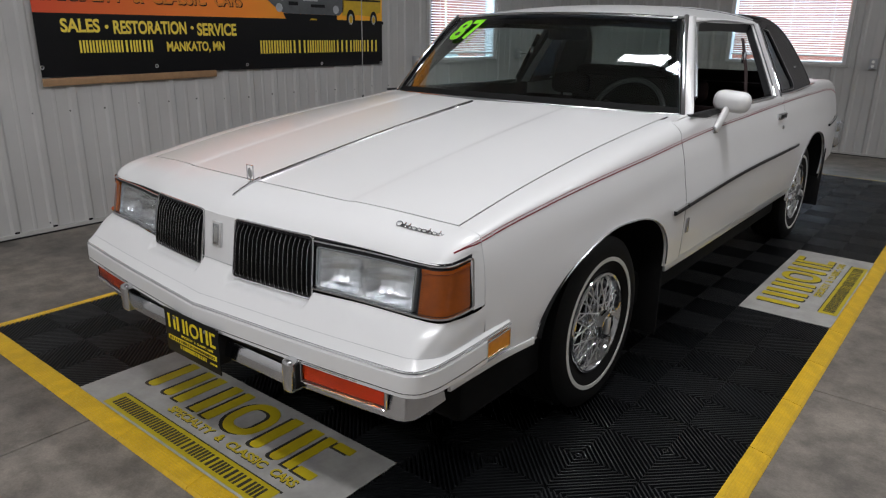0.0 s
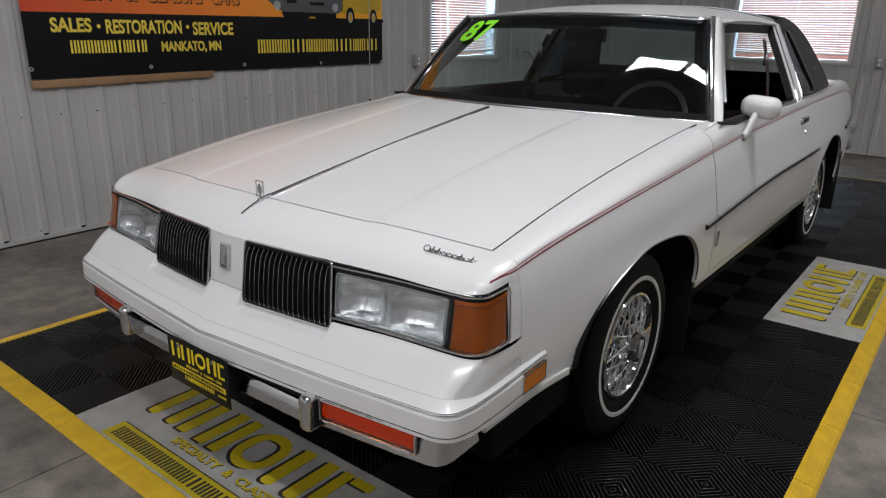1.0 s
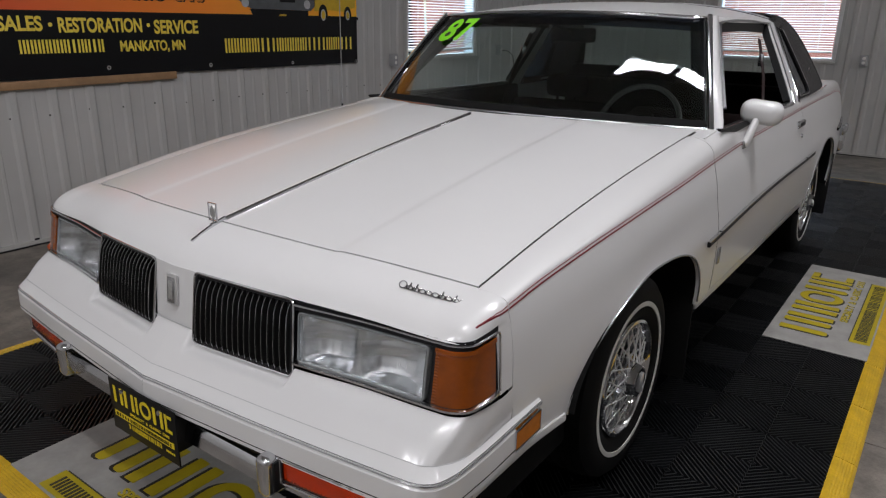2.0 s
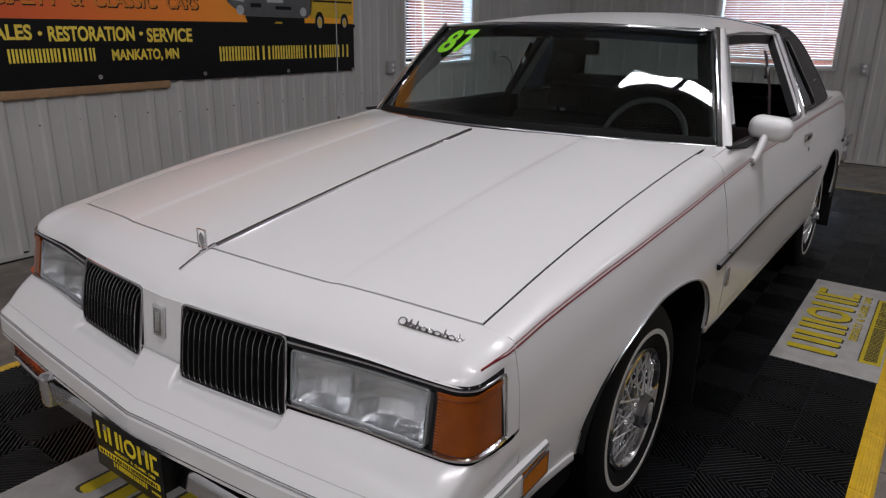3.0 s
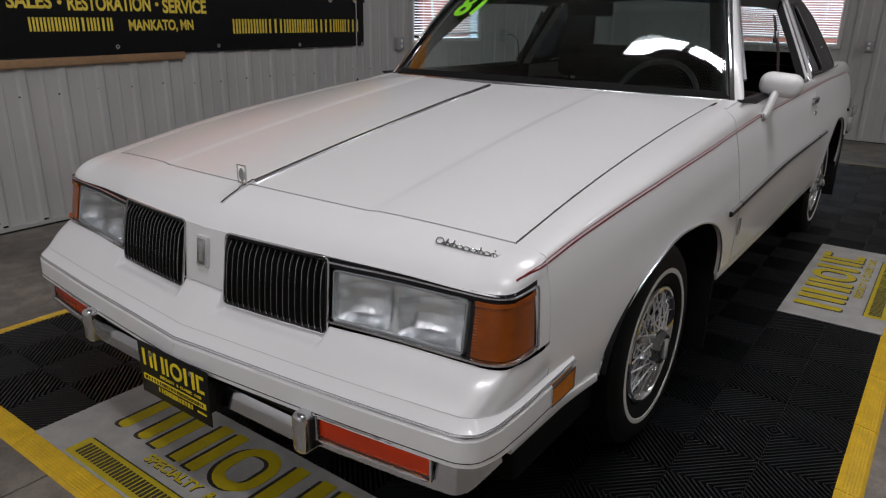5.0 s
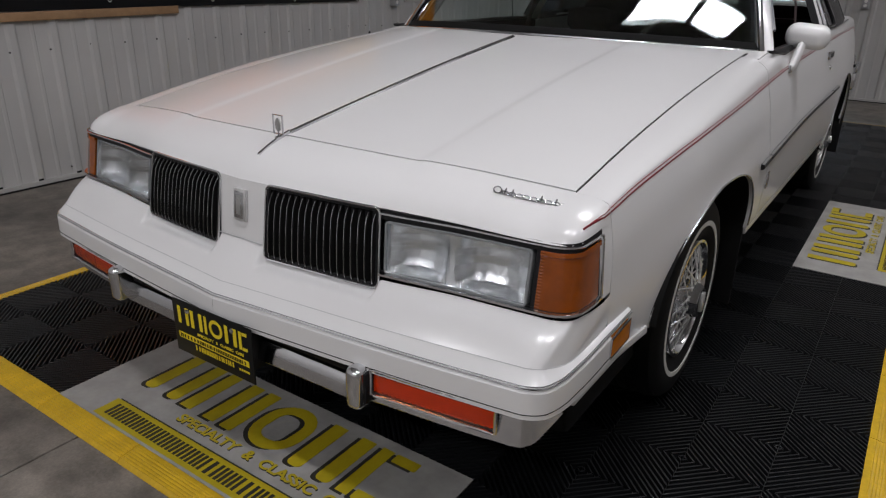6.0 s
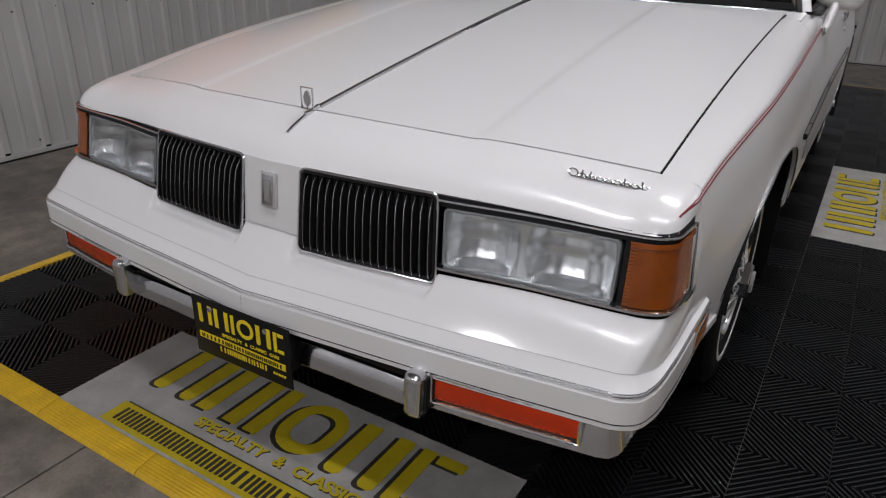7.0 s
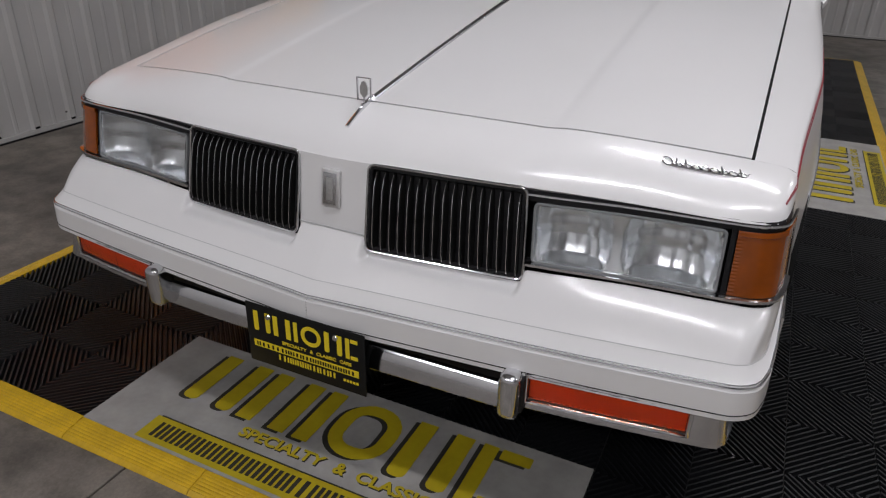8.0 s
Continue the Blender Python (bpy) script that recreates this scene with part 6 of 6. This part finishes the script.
CAR_DARK, CAR_YELLOW = BANNER, material("yellow_car_print", (0.62, 0.40, 0.015), 0.4, scale=20, vary=0.2)
CAR_GREY, CAR_LIGHT = material("grey_car_print", (0.09, 0.095, 0.10), 0.35, scale=20, vary=0.35), material("silver_car_print", (0.42, 0.43, 0.45), 0.35, scale=20, vary=0.3)
flat([(2.56, 1.36), (3.93 - 0.03, 1.36), (3.90, 1.385), (3.30, 1.39), (2.70, 1.392), (2.62, 1.39)], CAR_DARK, 0.0045)
flat([(2.55, 1.53), (2.66, 1.455), (2.72, 1.435), (3.33, 1.43), (3.38, 1.47), (3.40, 1.68), (2.52, 1.68)], CAR_GREY, 0.005, "printed car front")
flat([(2.70, 1.435), (3.30, 1.43), (3.30, 1.36), (2.74, 1.36)], CAR_DARK, 0.0052)
flat([(2.92, 1.54), (3.08, 1.54), (3.08, 1.62), (2.92, 1.62)], CAR_LIGHT, 0.0056)
flat([(2.56, 1.55), (2.70, 1.535), (2.70, 1.56), (2.57, 1.575)], CAR_LIGHT, 0.0056)
flat([(2.76, 1.50), (2.86, 1.50), (2.86, 1.53), (2.76, 1.53)], CAR_DARK, 0.0056)
flat([(3.00, 1.49), (3.16, 1.49), (3.16, 1.515), (3.00, 1.515)], CAR_DARK, 0.0056)
flat([(2.54, 1.60), (3.38, 1.60), (3.38, 1.68), (2.54, 1.68)], CAR_DARK, 0.0058)
flat([(3.37, 1.43), (3.58, 1.44), (3.72, 1.43), (3.86, 1.47), (3.87, 1.68), (3.38, 1.68)], CAR_YELLOW, 0.0050, "printed yellow car side")
flat([(3.40, 1.56), (3.86, 1.56), (3.86, 1.575), (3.40, 1.575)], CAR_DARK, 0.0056)
for y, z, r in ((3.47, 1.40, 0.085), (3.765, 1.40, 0.075)):
    ell = lambda k, rr: [(y + 0.62 * rr * math.cos(a), z + rr * math.sin(a)) for a in spaced(0, 2 * math.pi, 24)[:-1]]
    flat(ell(0, r), CAR_DARK, 0.006)
    flat(ell(0, r * 0.55), CAR_LIGHT, 0.0068)
    flat(ell(0, r * 0.40), CAR_YELLOW, 0.0076)
for y in (2.66, 3.29):
    flat([(y + 0.035 * math.cos(a), 1.478 + 0.035 * math.sin(a)) for a in spaced(0, 2 * math.pi, 16)[:-1]], CAR_LIGHT, 0.0062)
flat([(2.98, 1.385), (3.06, 1.385), (3.06, 1.397), (3.0, 1.40)], CAR_YELLOW, 0.0066)
for k, y in enumerate((0.749, 1.531, 2.310, 3.104, 3.858)):
    part("grommet", on_banner(lathe([(0.006, 0.0), (0.012, 0.002), (0.014, 0.0)], 16, axis="z"), y, 1.056 - 0.012 * k), GROMMET, banner)
tagged(link_mesh("wood_board", box((0.014, 1.28, 0.05), (LEFT_X + 0.0235, 1.38, 0.968), bevel=0.003, turn=pose(0, 0, 0, 0.6)), BOARD), "raw brown wooden board under the banner, against the wall", "board")


# ---- outlets ----
def outlet(p, face_dir, label):
    root = tagged(new("wall_outlet"), label, "outlet", "wall outlets")
    root.location = p
    rz = {"x": 90, "y": 0}[face_dir]
    t = pose(0, 0, 0, 0, 0, rz)
    part("outlet_box", moved(box((0.075, 0.055, 0.118), (0, -0.0275, 0), bevel=0.008, seg=3), t), BOX_GREY, root)
    part("cover_plate", moved(box((0.066, 0.005, 0.108), (0, -0.057, 0), bevel=0.002), t), BOX_GREY, root)
    for z in (-0.024, 0.024):
        part("socket", moved(lathe([(0.0, 0.003), (0.015, 0.002), (0.017, 0.0)], 16, axis="z"), t @ Matrix.Translation((0, -0.0595, z)) @ pose(0, 0, 0, 90)), FRAME_WHITE, root)
    return root


outlet((LEFT_X + 0.003, 4.385, 1.00), "x", "grey metal outlet box on the ribbed wall beside the window")
outlet((LEFT_X + 0.003, 6.30, 1.055), "x", "grey metal outlet box with a black cord plugged in")
outlet((0.60, BACK_Y - 0.003, 1.02), "y", "grey metal outlet box on the back wall")
cx = LEFT_X + 0.07
tagged(link_mesh("power_cord", sweep([Vector((cx, 6.31, 1.06)), Vector((cx + 0.02, 6.40, 1.055)), Vector((cx + 0.02, 6.52, 0.99)), Vector((cx, 6.60, 0.84)), Vector((cx - 0.02, 6.60, 0.55)), Vector((cx - 0.02, 6.58, 0.20)), Vector((cx - 0.02, 6.5, 0.0))], round_profile(0.006, 6), up=(1, 0, 0)), CORD), "black power cord hanging from the wall outlet", "cord")

# ---- tile floor under the car ----
PITCH, X0, Y0, NX, NY = 0.42, -1.505, -0.212, 7, 16
deck = tagged(new("tile_deck"), "black ribbed floor tiles with yellow edging, on the concrete", "floor tiles")


def tile_mesh():
    """A square of four quarters with slanting ribs that turn at each quarter."""
    bm = box((PITCH - 0.002, PITCH - 0.002, 0.006), (0, 0, -0.0165))
    h, n, e = PITCH / 2, 20, 0.0012

    def strip(a, b):
        """The part of the quarter where x + y lies between a and b."""
        pts = []
        for c, rev in ((a, False), (b, True)):
            lo, hi = max(0.0, c - h), min(h, c)
            pts += [(hi, c - hi), (lo, c - lo)] if rev else [(lo, c - lo), (hi, c - hi)]
        if a < h < b:
            pts = [(0, a), (a, 0), (h, 0), (h, b - h), (b - h, h), (0, h)]
        return pts

    for sx, sy in ((1, 1), (-1, 1), (1, -1), (-1, -1)):
        for k in range(n):
            u = 2 * h / n
            low, high = strip((k + 0.16) * u, (k + 0.84) * u), strip((k + 0.34) * u, (k + 0.66) * u)
            if len(low) != len(high):
                continue
            fix = lambda q, z: bm.verts.new((min(max(q[0], e), h - e) * sx, min(max(q[1], e), h - e) * sy, z))
            lo, hi = [fix(q, -0.0135) for q in low], [fix(q, 0.0) for q in high]
            bm.faces.new(hi)
            for i in range(len(lo)):
                j = (i + 1) % len(lo)
                bm.faces.new((lo[i], lo[j], hi[j], hi[i]))
    bmesh.ops.dissolve_degenerate(bm, dist=1e-6, edges=bm.edges)
    bmesh.ops.recalc_face_normals(bm, faces=bm.faces)
    return bm


tile_data = None
for i in range(NX):
    for j in range(NY):
        if tile_data is None:
            ob = link_mesh("tile", tile_mesh(), TILE, smooth=False)
            tile_data = ob.data
        else:
            ob = new("tile", tile_data)
        ob.parent = deck
        ob.location = (X0 + PITCH * (i + 0.5), Y0 + PITCH * (j + 0.5), 0)


def edge_mesh(length):
    """A ribbed ramp strip along x, falling towards -y."""
    bm = bmesh.new()
    prof = [(0.0095, -0.0005)]
    for k in range(6):
        y = -0.006 - 0.0088 * k
        z = -0.0005 - 0.0016 * k
        prof += [(y, z), (y - 0.0012, z - 0.0012), (y - 0.0032, z - 0.0012), (y - 0.0044, z)]
    prof += [(-0.062, -0.0160), (-0.064, -0.0195), (0.0095, -0.0195)]
    rows = [[Vector((x, y, z)) for y, z in prof + prof[:1]] for x in (-length / 2 + 0.001, length / 2 - 0.001)]
    surface(rows, bm)
    for r in (rows[0], rows[1]):
        bm.faces.new([bm.verts.new(p) for p in r[:-1]])
    bmesh.ops.remove_doubles(bm, verts=bm.verts, dist=1e-6)
    bmesh.ops.recalc_face_normals(bm, faces=bm.faces)
    return bm


edge_data = None
places = [(X0 + PITCH * (i + 0.5), Y0 - 0.009, 0) for i in range(NX)]
places += [(X0 + PITCH * NX + 0.009, Y0 + PITCH * (j + 0.5), 90) for j in range(NY)]
places += [(X0 - 0.009, Y0 + PITCH * (j + 0.5), -90) for j in range(NY)]
for x, y, a in places:
    if edge_data is None:
        ob = link_mesh("edge_strip", edge_mesh(PITCH), YELLOW, smooth=False)
        edge_data = ob.data
    else:
        ob = new("edge_strip", edge_data)
    ob.parent, ob.matrix_basis = deck, pose(x, y, 0, 0, 0, a)
for x, y in ((X0 - 0.041, Y0 - 0.041), (X0 + PITCH * NX + 0.041, Y0 - 0.041)):
    part("edge_corner", box((0.064, 0.064, 0.010), (x, y, -0.0145), bevel=0.004), YELLOW, deck)
for i in range(NX):
    ob = new("rear_edge_strip", edge_data)
    ob.parent, ob.matrix_basis = deck, pose(X0 + PITCH * (i + 0.5), Y0 + PITCH * NY + 0.001, 0, 0, 0, 180)


# ---- printed logo tiles laid in the floor ----
def logo_mat(m):
    root = tagged(new("logo_mat"), "worn white printed floor panel with yellow logo shapes", "floor mat", "printed floor panels")
    root.matrix_basis = m
    part("panel", box((1.256, 0.424, 0.004), (0, -0.002, 0.0022), bevel=0.001, seg=1), MAT_WHITE, root, smooth=False)
    z = Matrix.Translation((0, 0, 0.0043))
    zz = Matrix.Translation((0, 0, 0.0046))
    sizes = (0.160, 0.155, 0.048, 0.175, 0.155, 0.130)
    for shape in logo_shapes(-0.478, -0.040, 0.164, sizes, 0.026, 0.040, 0.0043):
        part("logo_shade", shape, MAT_BLACK, root, smooth=False)
    for shape in logo_shapes(-0.466, -0.032, 0.172, sizes, 0.026, 0.040, 0.0047):
        part("logo_shape", shape, MAT_YELLOW, root, "yellow shape of the printed logo", smooth=False)
    word_parts("word_shade", ["SPECIALTY", "&", "CLASSIC", "CARS"], 0.036, 0.70, lambda b: moved(b, Matrix.Translation((0.126, -0.073, 0.0044))), MAT_BLACK, root)
    word_parts("word", ["SPECIALTY", "&", "CLASSIC", "CARS"], 0.036, 0.70, lambda b: moved(b, Matrix.Translation((0.122, -0.070, 0.0047))), MAT_YELLOW, root)
    part("band_line", moved(slab([(-0.445, -0.126), (0.470, -0.126), (0.470, -0.117), (-0.445, -0.117)], 0, 0.0004), z), MAT_BLACK, root)
    part("band", moved(slab([(-0.455, -0.206), (0.462, -0.206), (0.462, -0.122), (-0.455, -0.122)], 0, 0.0004), zz), MAT_YELLOW, root, "yellow band")
    print_line("print_bar", -0.425, 0.430, -0.190, -0.138, 25, 7, lambda b: moved(b, Matrix.Translation((0, 0, 0.0051))), MAT_BLACK, root)
    return root


logo_mat(Matrix.Translation((-0.035, -0.002, 0)))
logo_mat(Matrix.Translation((1.225, 2.948, 0)) @ pose(0, 0, 0, 0, 0, 90))
